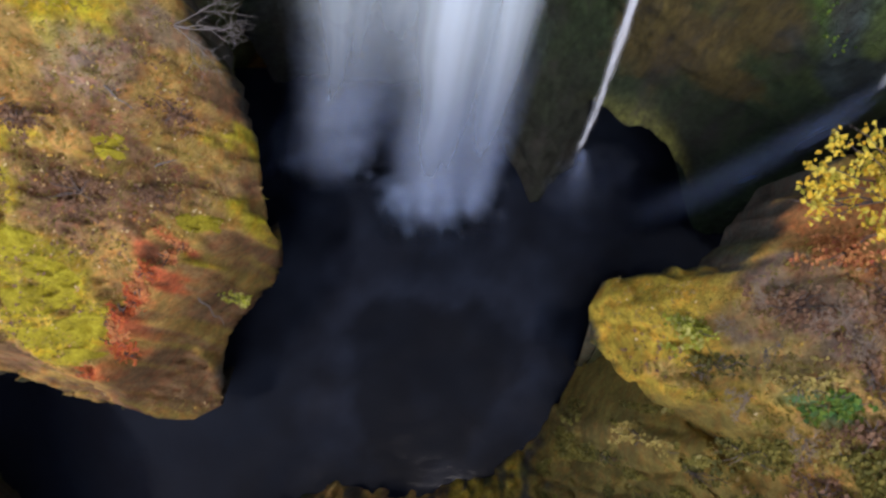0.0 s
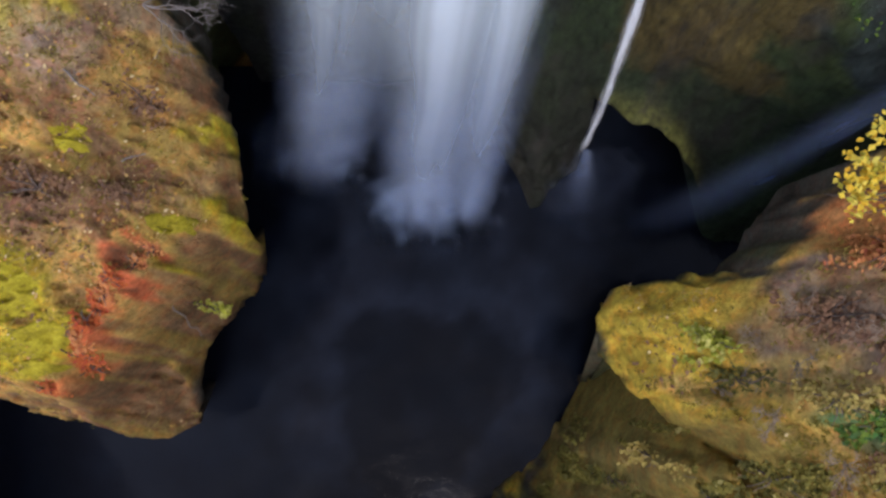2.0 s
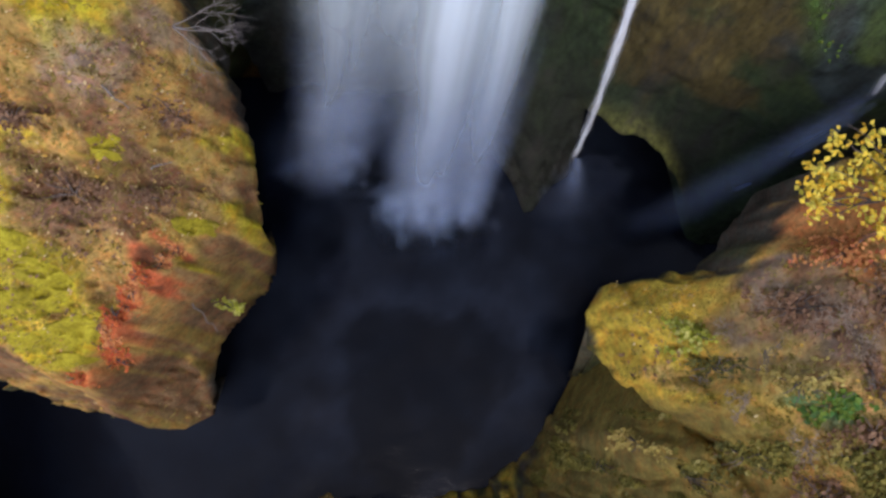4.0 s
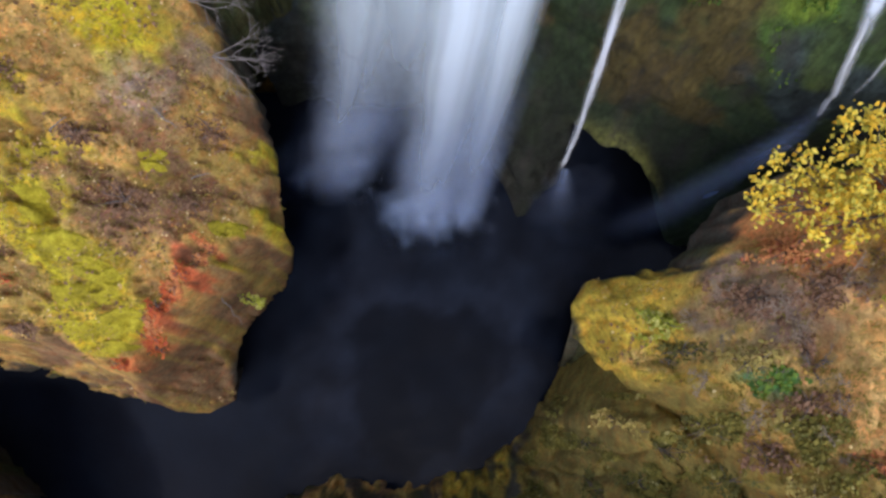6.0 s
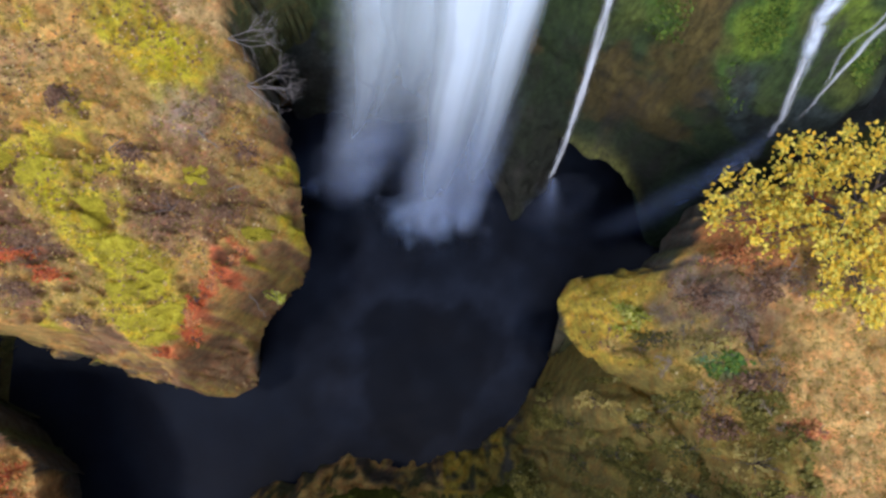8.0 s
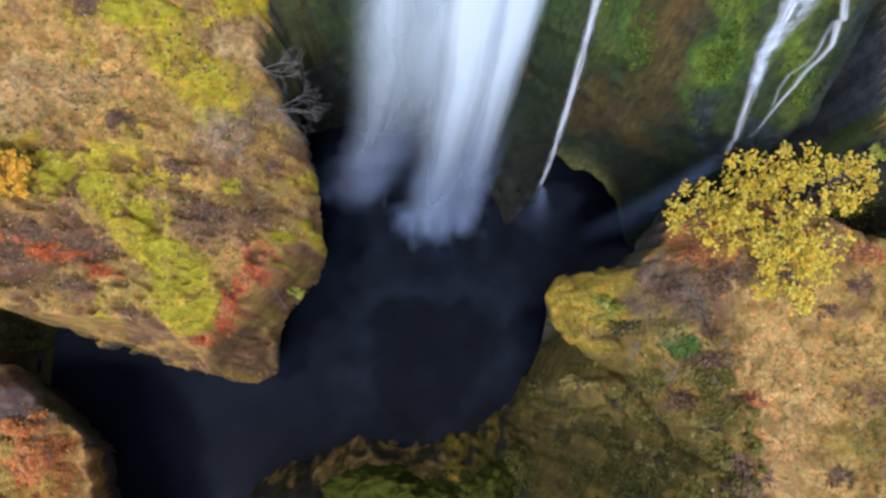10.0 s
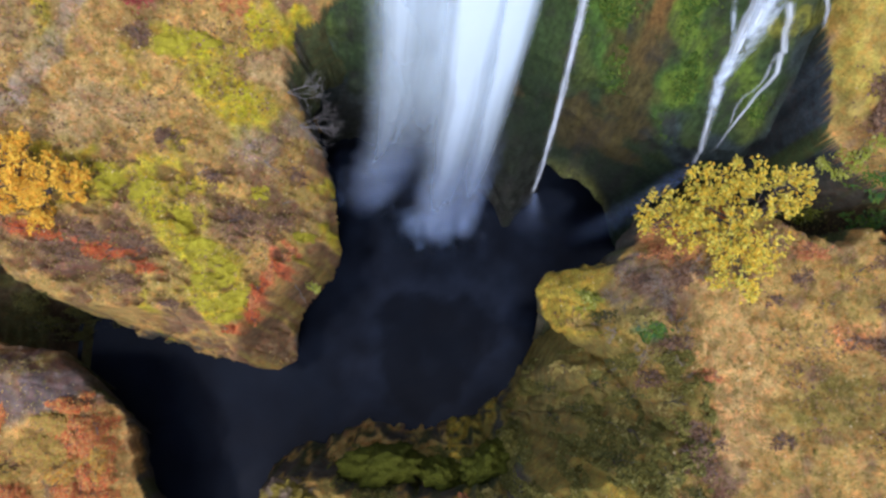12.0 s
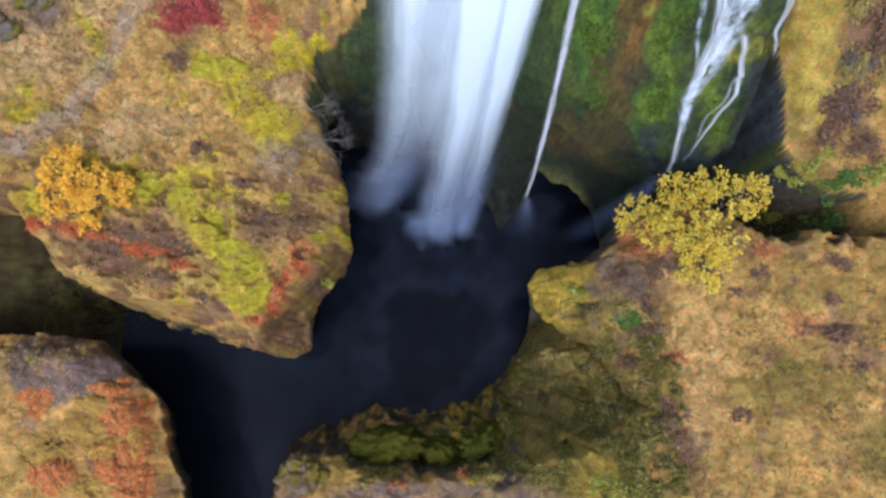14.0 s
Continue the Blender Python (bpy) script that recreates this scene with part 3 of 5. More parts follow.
def wall_y(x, z):
    """Where the face of the north cliff stands, for a place along it and a height."""
    x, z = np.asarray(x, float), np.asarray(z, float)
    base = np.interp(x, [-7, -5.2, -3, 0, 3, 4.6, 6, 8, 10, 12, 12.8, 13.3, 13.8], [6.6, 6.6, 6.4, 6.2, 5.6, 4.7, 3.9, 3.1, 2.1, 1.8, 2.0, 3.6, 8.0])
    lean = 0.45 * np.maximum(z - np.interp(x, [6, 9.5], [15, 13.5]), 0) + 0.02 * np.minimum(z, 15) - 2.0 * smooth(7, -0.5, z) * smooth(4.5, 6.5, x)
    rough = 0.45 * fbm(x, z * 0.55, 2.6, 51) + 0.16 * fbm(x, z * 0.5, 0.7, 53, 3)
    crown = 5.6 - 0.4 * (x - 6.1) ** 2
    hollow = 4.0 * smooth(0.1, 0.6, crown - z) * smooth(4.9, 5.6, x) * smooth(9.7, 8.6, x)
    lip = -0.55 * np.exp(-((x - 7.1) / 1.8) ** 4 - ((z - crown) / 0.45) ** 2)
    apron = (-3.4 + 0.7 * fbm(x, z, 0.8, 55, 3)) * np.exp(-((x - 3.2) / 1.7) ** 2) * smooth(8, 0.3, z)
    ledge = -0.4 * np.exp(-((z - 19.0 - 1.4 * np.maximum(x - 11.4, 0)) / 0.22) ** 2) * smooth(11.0, 11.4, x) * smooth(12.7, 12.4, x)
    return base + lean + rough + hollow + lip + apron + ledge


# colour, cover, and strips on the face: x and z at either end, half width
CLIFF_PATCHES = (
    ((0.10, 0.21, 0.03), 0.8, ((5.4, 21.0, 6.0, 16.8, 1.0), (6.2, 17.5, 6.5, 15.0, 0.5), (8.7, 20.5, 9.0, 16.0, 0.6), (8.8, 16.0, 9.0, 13.6, 0.4))),
    ((0.30, 0.14, 0.035), 0.85, ((7.6, 20.4, 7.9, 18.5, 0.7), (7.6, 18.6, 7.3, 16.6, 0.45))),
    ((0.14, 0.10, 0.03), 0.85, ((7.0, 17.0, 7.9, 10.0, 1.2), (5.6, 12.0, 6.2, 8.0, 0.9), (1.8, 15.0, 3.4, 10.0, 0.4))),
    ((0.19, 0.28, 0.03), 0.85, ((8.6, 19.6, 8.9, 17.6, 0.4), (9.0, 17.0, 9.1, 15.4, 0.3), (11.0, 16.8, 11.8, 15.4, 0.5), (5.3, 19.6, 5.8, 18.4, 0.4))),
    ((0.05, 0.068, 0.075), 0.85, ((12.3, 22.0, 12.9, 13.0, 0.6), (-6.5, 20.0, -5.5, 4.0, 1.4), (9.5, 12.4, 12.5, 12.6, 0.9))),
    ((0.38, 0.36, 0.05), 0.95, ((11.3, 19.0, 12.0, 19.5, 0.2), (12.0, 19.5, 12.35, 20.4, 0.18), (7.7, 19.9, 7.9, 19.8, 0.2))),
)


def build_cliff():
    xs, zs = np.arange(-7, 13.81, 0.09), np.arange(-1.2, 24.6, 0.1)
    x, z = np.meshgrid(xs, zs)
    z = (z + 1.2) * (np.interp(x, [11.9, 12.9, 13.8], [24.6, 15.0, 14.0]) + 1.2) / 25.8 - 1.2
    y = wall_y(x, z)
    me = mesh_from("cliff_north", np.stack([x, y, z], -1).reshape(-1, 3), grid_faces(len(zs), len(xs)), CLIFF)
    c = np.empty(x.shape + (3,))
    c[:] = (0.046, 0.074, 0.030)
    high = smooth(9, 19, z + 2.5 * fbm(x, z, 2.5, 61))[..., None]
    fresh = smooth(-0.3, 0.6, fbm(x, z * 0.6, 1.3, 65))[..., None]
    c = c * (1 - high) + high * (np.array((0.07, 0.115, 0.032)) * (1 - fresh) + fresh * np.array((0.15, 0.19, 0.036)))
    wx = x + 0.5 * fbm(x, z * 0.5, 1.2, 62) + 0.2 * fbm(x, z * 0.5, 0.4, 64, 2)
    for colour, share, spots in CLIFF_PATCHES:
        for x0, z0, x1, z1, wide in spots:
            k = np.clip(((wx - x0) * (x1 - x0) + (z - z0) * (z1 - z0)) / ((x1 - x0) ** 2 + (z1 - z0) ** 2), 0, 1)
            d = np.hypot(wx - x0 - k * (x1 - x0), (z - z0 - k * (z1 - z0)) * 0.6) / wide
            k = (share * smooth(1.3, 0.5, d + 0.8 * fbm(x, z * 0.6, 0.9, 66, 4)))[..., None]
            c = c * (1 - k) + k * np.array(colour)
    # wet rock in the spray's reach, painted near black for the gorge's shade
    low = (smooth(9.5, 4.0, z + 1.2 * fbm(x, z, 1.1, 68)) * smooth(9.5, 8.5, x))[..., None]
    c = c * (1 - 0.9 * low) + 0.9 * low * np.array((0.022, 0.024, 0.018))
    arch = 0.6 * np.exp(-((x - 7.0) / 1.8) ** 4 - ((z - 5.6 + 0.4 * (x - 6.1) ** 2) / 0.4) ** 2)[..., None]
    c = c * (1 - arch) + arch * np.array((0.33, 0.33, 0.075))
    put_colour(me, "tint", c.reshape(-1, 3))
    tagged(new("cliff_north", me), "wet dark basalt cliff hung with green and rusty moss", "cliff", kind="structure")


build_cliff()


def build_pool():
    xs, ys = np.arange(-34, 13.1, 0.25), np.arange(-30, 7.1, 0.25)
    x, y = np.meshgrid(xs, ys)
    z = 0.03 * fbm(x, y, 2.5, 71)
    me = mesh_from("water", np.stack([x, y, z], -1).reshape(-1, 3), grid_faces(len(ys), len(xs)), POOL)
    # a broad dark slab lies on the paler gravel bed
    a, b = x + 0.7 + 0.5 * fbm(x, y, 2.2, 75), y + 5.6 + 0.5 * fbm(x, y, 2.2, 77)
    r = (np.abs(a / 2.9) ** 3 + np.abs(b / 2.8) ** 3) ** (1 / 3) + 0.25 * fbm(x, y, 1.3, 73, 3)
    bed = 0.8 + 0.6 * smooth(2.0, 1.15, r) * smooth(-11, -6, y) * (0.7 + 0.5 * fbm(x, y, 0.8, 74, 3)) - 0.85 * smooth(1.2, 0.85, r) + 0.35 * fbm(x, y, 1.1, 79, 3)
    bed = np.clip(bed, 0.45, 1.6)
    silt = (smooth(-5.5, -10.5, x + 0.8 * fbm(x, y, 2.0, 76)) * smooth(-1.0, -3.5, y)).reshape(-1, 1)
    put_colour(me, "bed", bed.reshape(-1, 1) * (1 - silt) + silt * np.array((1.1, 1.02, 0.95)))
    tagged(new("water", me), "still dark plunge pool and outflow in the shaded gorge", "water", kind="structure")


build_pool()


# ---- falling water ----
def ribbon(name, centre, width, density, material, parent, steps=60, across=15, bulge=0.25, v0=0.0, edge=1.3):
    """A sheet of falling water: centre(k), width(k) and density(k) run from its crest (k = 0) to its foot (k = 1)."""
    verts, uv, dens = [], [], []
    length, last = 0.0, None
    for i in range(steps):
        k = i / (steps - 1)
        p, w, a = Vector(centre(k)), width(k), density(k)
        length += (p - last).length if last else 0
        last = p
        for j in range(across):
            s = 2 * j / (across - 1) - 1
            fray = 0.035 * w * float(fbm(s * 1.4 + 7 * v0, length * 0.35, 1.0, 81))
            verts.append((p.x + s * w / 2 + fray, p.y - bulge * (1 - s * s) * min(1, w) + 0.4 * fray, p.z))
            uv.append((s * w / 2 + 40 * v0, length + 13 * v0))
            dens.append(a * (1 - s * s) ** edge)
    me = mesh_from(name, verts, grid_faces(steps, across), material)
    put_float(me, "veil", dens)
    layer = me.uv_layers.new(name="UVMap")
    index = np.empty(len(me.loops), np.int32)
    me.loops.foreach_get("vertex_index", index)
    layer.data.foreach_set("uv", np.array(uv, np.float32)[index].ravel())
    return under(new(name, me), parent)


def patch(name, cx, cy, cz, rx, ry, rise, strength, material, parent, seed):
    """A low ragged dome of foam or spray on the pool."""
    s = np.linspace(-1, 1, 33)
    a, b = np.meshgrid(s, s)
    r = np.hypot(a, b) + 0.28 * fbm(a * 3, b * 3, 1.0, seed) + 0.22 * fbm(a * 9, b * 5, 1.0, seed + 2, 2)
    verts = np.stack([cx + a * rx, cy + b * ry, cz + rise * np.maximum(0, 1 - r * r)], -1).reshape(-1, 3)
    me = mesh_from(name, verts, grid_faces(33, 33), material)
    put_float(me, "veil", strength * smooth(1.0, 0.15, r).ravel())
    layer = me.uv_layers.new(name="UVMap")
    index = np.empty(len(me.loops), np.int32)
    me.loops.foreach_get("vertex_index", index)
    layer.data.foreach_set("uv", (np.stack([a * rx * 1.5 + seed, b * ry * 1.5], -1).reshape(-1, 2).astype(np.float32))[index].ravel())
    return under(new(name, me), parent)


def foam_apron(name, cx, cy, cz, rx, ry, strength, material, parent, seed):
    """A thin sheet of foam whose near edge breaks into tongues of unequal length."""
    a, b = np.meshgrid(np.linspace(-1, 1, 61), np.linspace(-1, 1, 41))
    edge = -0.15 + 0.55 * fbm(a * 2.2, a * 0, 1.0, seed, 4) + 0.35 * a * a
    edge = edge + 0.3 * fbm(a * 9, b * 1.2, 1.0, seed + 1, 3) + 0.2 * fbm(a * 24, b * 1.5, 1.0, seed + 2, 2)
    holes = smooth(0.75, 0.25, fbm(a * 3.5, b * 2.2, 1.0, seed + 3, 4) - 0.5 * b)
    veil = smooth(-0.22, 0.2, b - edge) * smooth(1.0, 0.25, b) * smooth(1.0, 0.6, np.abs(a)) * holes
    lift = 0.25 * np.maximum(0, b) * (1 - a * a)
    me = mesh_from(name, np.stack([cx + a * rx, cy + b * ry, cz + lift + 0.05 * veil], -1).reshape(-1, 3), grid_faces(41, 61), material)
    put_float(me, "veil", strength * veil.ravel())
    layer = me.uv_layers.new(name="UVMap")
    index = np.empty(len(me.loops), np.int32)
    me.loops.foreach_get("vertex_index", index)
    layer.data.foreach_set("uv", (np.stack([a * rx + seed, b * ry], -1).reshape(-1, 2).astype(np.float32))[index].ravel())
    return under(new(name, me), parent)


def mixed(a, b, k):
    return a + (b - a) * k


def build_main_fall():
    fall = tagged(new("waterfall"), "broad white waterfall in three streams dropping into a dark pool", "waterfall")
    crest = 23.2
    # crest x, crest width, foot x, foot width, foot y, strength, bend
    streams = ((-1.2, 3.3, -5.2, 3.2, 3.2, 0.9, 2.2), (1.15, 2.8, -0.8, 3.2, 1.4, 1.05, 1.15), (2.6, 1.9, 0.9, 1.5, 1.7, 1.0, 0.75), (0.5, 6.2, -2.0, 7.2, 3.0, 0.6, 1.1))
    for n, (tx, tw, fx, fw, fy, strong, curve) in enumerate(streams):
        def centre(k, tx=tx, fx=fx, fy=fy, curve=curve):
            return (mixed(tx, fx, k ** curve), mixed(6.6, fy, k ** 0.55), crest * (1 - k))
        ribbon("stream", centre, lambda k, tw=tw, fw=fw: mixed(tw, fw, k), lambda k, strong=strong, n=n: strong * (1.1 * float(smooth(0.85, 0.1, k)) if n == 3 else mixed(1.25, 0.05, k ** 0.8)), FALL, fall, 70, 25, 0.5, n * 3.1, 1.5 if n in (1, 2) else 1.9)
        # bluer sheets over the lower fall paint its shaded look
        if n < 3:
            ribbon("spray", lambda k, centre=centre: Vector(centre(0.3 + 0.69 * k)) - Vector((0, 0.9, 0)), lambda k, tw=tw, fw=fw: 1.12 * mixed(tw, fw, 0.3 + 0.69 * k), lambda k, strong=strong: 0.42 * strong * float(smooth(0.0, 0.5, k) * smooth(1.0, 0.72, k)), MIST, fall, 50, 21, 0.6, 30 + n, 1.3)
    # foam runs out over the pool in ragged tongues
    for n, (x, y, rx, ry, strong) in enumerate(((-5.3, 2.9, 2.1, 1.1, 0.3), (-0.5, 1.2, 2.5, 1.5, 0.32), (-0.9, 0.6, 1.7, 1.3, 0.14))):
        foam_apron("foam", x, y, 0.06 + 0.05 * n, rx, ry, strong, FOAM, fall, 91 + 7 * n)
    for n, (x, y, rx, ry, strong) in enumerate(((-5.0, 3.3, 2.6, 1.6, 0.26), (-0.4, 1.7, 2.8, 1.6, 0.28), (-4.4, 4.2, 3.0, 2.0, 0.3))):
        patch("spray", x, y, 0.4, rx, ry, 1.3, strong, MIST, fall, 120 + n)


def build_side_falls():
    fall = tagged(new("thin_waterfall"), "thin white ribbon of water sliding down the mossy cliff", "waterfall")

    def centre(k):
        z = mixed(23.5, 4.8, k)
        x = mixed(4.9, 4.4, k)
        return (x, 2.2 + 6.2 * (1 - k) ** 1.5, z)
    for layer in range(2):
        ribbon("stream", centre, lambda k, layer=layer: (mixed(0.38, 0.2, k) + 0.05 * math.sin(23 * k) * math.sin(61 * k)) * (1 + 0.5 * layer), lambda k, layer=layer: (1.0 - 0.4 * layer) * float(smooth(1.0, 0.93, k)), THIN, fall, 110, 11, 0.1, 5 + layer, 1.7)
    for layer in range(2):
        ribbon("spray", lambda k: (mixed(4.5, 4.9, k), 2.2 - 0.8 * k, mixed(5.6, 0.1, k)), lambda k: mixed(0.3, 3.0, k ** 0.8), lambda k: 0.24 * (1 - k) ** 0.9, MIST, fall, 20, 15, 0.4, 8.5 + layer, 2.4)
    patch("spray", 5.7, 1.9, 0.5, 2.4, 2.0, 1.4, 0.07, MIST, fall, 151)
    fall = tagged(new("cascade"), "lacy white cascade fanning over mossy rock, then a veil of spray", "waterfall")
    # places down the face as x and z, widths at both ends, strength
    strands = (
        (((9.6, 22.6), (9.9, 21.2), (10.15, 19.8), (10.07, 18.2), (9.94, 16.8), (10.03, 15.2), (10.3, 12.9), (10.3, 12.0)), 0.9, 0.26, 0.95),
        (((10.7, 22.8), (10.65, 21.4), (10.55, 20.0), (10.25, 18.3), (10.0, 17.0), (10.1, 15.0)), 2.3, 0.5, 0.85),
        (((10.3, 22.6), (10.3, 20.6), (10.3, 19.2), (10.12, 18.0), (9.98, 16.4)), 0.35, 0.18, 0.9),
        (((9.0, 22.6), (9.3, 20.9), (9.65, 19.4), (9.9, 18.0), (9.95, 16.9)), 0.5, 0.16, 0.5),
        (((10.9, 20.6), (11.3, 19.7), (11.42, 18.9), (11.52, 17.9), (11.15, 16.3), (10.98, 14.8), (10.55, 13.5)), 0.5, 0.16, 0.8),
        (((11.42, 18.9), (11.25, 17.6), (10.85, 16.2), (10.75, 14.9)), 0.3, 0.12, 0.5),
        (((11.9, 22.6), (11.95, 21.0), (12.2, 20.1)), 0.45, 0.2, 0.55),
    )
    for n, (spots, tw, fw, strong) in enumerate(strands):
        xs, zs = [p[0] for p in spots], [p[1] for p in spots]

        def path(k, xs=xs, zs=zs, n=n):
            at = k * (len(xs) - 1)
            x = float(np.interp(at, range(len(xs)), xs)) + 0.05 * math.sin(11 * k + 2 * n)
            z = float(np.interp(at, range(len(zs)), zs))
            return (x, float(wall_y(x, z)) - 0.2 - 0.04 * n, z)
        ribbon("strand", path, lambda k, tw=tw, fw=fw: mixed(tw, fw, k ** 0.7), lambda k, strong=strong: strong * float(smooth(1.0, 0.85, k) * smooth(0.0, 0.06, k)), LACE if n in (1, 3) else THIN, fall, 90, 13, 0.08, 11 + n, 1.7)
    for layer in range(2):
        ribbon("veil", lambda k, layer=layer: (mixed(10.25, 7.7, k ** 1.25), mixed(1.8, 0.45, k) + 0.25 * layer, mixed(13.2, 0.2, k ** 1.1)), lambda k: mixed(0.5, 4.4, k ** 1.1), lambda k: mixed(0.6, 0.42, k) * float(smooth(-0.02, 0.2, k) * smooth(1.0, 0.7, k)), MIST, fall, 50, 15, 0.3, 17 + layer, 2.4)


build_main_fall()
build_side_falls()


# ---- rocks ----
def rock(name, x, y, z, rx, ry, rz, turn, material, label, seed, group=""):
    bm = bmesh.new()
    bmesh.ops.create_icosphere(bm, subdivisions=5 if rx > 1 else 4, radius=1)
    for v in bm.verts:
        d = v.co.normalized()
        k = 1 + 0.45 * noise.noise(d * 1.5 + Vector((seed, 0, 0))) + 0.22 * noise.noise(d * 3.4 + Vector((0, seed, 0))) + 0.16 * noise.noise(d * 7 + Vector((0, 0, seed))) + 0.09 * noise.noise(d * 14 + Vector((0, 0, seed))) + 0.05 * noise.noise(d * 31 + Vector((seed, 0, 0)))
        v.co = Vector((d.x * rx, d.y * ry, d.z * rz)) * k
    for f in bm.faces:
        f.smooth = True
    me = bpy.data.meshes.new(name)
    bm.to_mesh(me)
    bm.free()
    me.materials.append(material)
    ob = new(name, me)
    ob.matrix_world = pose(x, y, z, 0, 0, turn)
    return tagged(ob, label, "rock", group)


def level(x, y):
    return float(lie(x, y))


rock("boulder", -3.1, -11.5, 4.1, 2.1, 1.0, 1.5, 8, MOSS_ROCK, "large moss-covered boulder at the pool's edge", 3.1)
rock("boulder", -0.2, -11.9, 4.3, 1.3, 0.8, 1.2, -20, MOSS_ROCK, "rounded mossy boulder beside the shaded water", 8.4)
rock("boulder", 2.0, -11.3, 5.3, 1.4, 1.0, 1.2, 30, MOSS_ROCK, "low mossy boulder at the foot of the bank", 5.7)
rock("boulder", -7.4, -12.7, 6.9, 1.2, 1.0, 1.2, 15, TAN_ROCK, "tan-brown boulder with a mossy crown beside the outflow", 2.2)
for i in range(12):
    px, py = rng.uniform(-18.8, -15.2), rng.uniform(6.0, 8.0)
    s = rng.uniform(0.25, 0.7)
    rock("stone", px, py, level(px, py), s, s * 0.7, s * 0.5, rng.uniform(0, 180), GREY_ROCK, "pale grey stone half sunk in the hillside", 20 + i, "stones by the trail")


def cushion(x, y, rx, ry, turn, seed):
    """A soft bright moss cushion that swells out of the slope."""
    s = np.linspace(-1, 1, 25)
    a, b = np.meshgrid(s, s)
    r = np.hypot(a, b) + 0.3 * fbm(a * 2 + seed, b * 2, 1.0, seed)
    ca, sa = math.cos(turn), math.sin(turn)
    px, py = x + ca * a * rx - sa * b * ry, y + sa * a * rx + ca * b * ry
    swell = np.maximum(0, 1 - r * r)
    z = lie(px, py) - 0.10 + 0.34 * min(rx, ry) ** 0.5 * swell ** 0.55 + 0.05 * fbm(px, py, 0.35, seed + 5, 2) * (swell > 0)
    me = mesh_from("moss_cushion", np.stack([px, py, z], -1).reshape(-1, 3), grid_faces(25, 25), MOSS_GREEN)
    tagged(new("moss_cushion", me), "bright yellow-green moss cushion swelling out of the slope", "moss", "moss cushions on the west bank")


def moss_material():
    n = Nodes("bright_moss")
    where = n.place()
    c = n.ramp(n.noise(1.8, 5, where), (0.3, (0.25, 0.21, 0.025)), (0.5, (0.39, 0.33, 0.028)), (0.72, (0.50, 0.44, 0.04)))
    c = n.mix(c, n.grey(n.noise(13, 4, where), (0.3, 0.7), (0.7, 1.2)), 1, "MULTIPLY")
    n.set(n.p, "Base Color", c)
    n.set(n.p, "Roughness", 0.95)
    n.set(n.p, "Specular IOR Level", 0.1)
    n.bump(n.noise(16, 5, where, 0.7), 0.8, 0.06)
    return n.m


MOSS_GREEN = moss_material()
for i, (x, y, rx, ry, turn) in enumerate(((-10.2, -1.7, 0.9, 0.45, 0.1), (-9.4, -2.3, 0.7, 0.4, -0.3), (-9.9, -3.0, 1.0, 0.45, 0.15), (-9.2, -3.7, 0.8, 0.4, 0.4), (-10.4, -3.9, 0.7, 0.3, -0.1), (-9.6, -4.4, 0.6, 0.25, 0.2), (-7.7, 0.5, 0.5, 0.35, 0.0), (-12.0, 0.4, 0.8, 0.45, 0.2), (-10.7, -0.6, 0.4, 0.6, 0.1), (-10.1, 5.2, 0.9, 0.4, 0.1), (-9.0, 5.4, 0.6, 0.35, -0.2), (-13.3, 0.7, 0.7, 0.4, 0.3), (-6.2, -1.0, 0.5, 0.3, 0.3))):
    cushion(x, y, rx, ry, turn, 400 + 7 * i)


# ---- plants ----
def leaves(points, size, seed, flat=0.5):
    """A mesh of small bent leaves, one at each point."""
    r = np.random.default_rng(seed)
    n = len(points)
    turn, tip = r.uniform(0, 2 * np.pi, n), r.uniform(-1, 1, n) * (1 - flat) * 1.4
    lean = r.uniform(-1, 1, n) * (1 - flat) * 1.2
    s = size * r.uniform(0.6, 1.35, n)
    a = np.stack([np.cos(turn) * np.cos(tip), np.sin(turn) * np.cos(tip), np.sin(tip)], -1)
    b = np.stack([-np.sin(turn) * np.cos(lean), np.cos(turn) * np.cos(lean), np.sin(lean)], -1)
    up = np.cross(a, b)
    p = np.asarray(points)
    s = s[:, None]
    quad = np.stack([p - a * s * 0.5, p + b * s * 0.36 + up * s * 0.12 + a * s * 0.05, p + a * s * 0.55, p - b * s * 0.36 + up * s * 0.12 + a * s * 0.05], 1)
    f = np.arange(4 * n).reshape(n, 4)
    return quad.reshape(-1, 3), np.concatenate([f[:, [0, 1, 2]], f[:, [0, 2, 3]]])


def tube(path, r0, r1, sides=6):
    verts, faces = [], []
    for i, p in enumerate(path):
        p = Vector(p)
        ahead = (Vector(path[min(i + 1, len(path) - 1)]) - Vector(path[max(i - 1, 0)])).normalized()
        side = ahead.cross(Vector((0.31, 0.17, 0.93))).normalized()
        other = ahead.cross(side)
        r = r0 + (r1 - r0) * i / (len(path) - 1)
        for j in range(sides):
            t = 2 * math.pi * j / sides
            verts.append(p + (side * math.cos(t) + other * math.sin(t)) * r)
        if i:
            b = (i - 1) * sides
            faces += [(b + j, b + (j + 1) % sides, b + sides + (j + 1) % sides, b + sides + j) for j in range(sides)]
    return [tuple(v) for v in verts], faces


def join_tubes(name, tubes, material, parent=None):
    verts, faces = [], []
    for v, f in tubes:
        base = len(verts)
        verts += v
        faces += [tuple(i + base for i in q) for q in f]
    ob = new(name, mesh_from(name, verts, faces, material))
    return under(ob, parent) if parent else ob


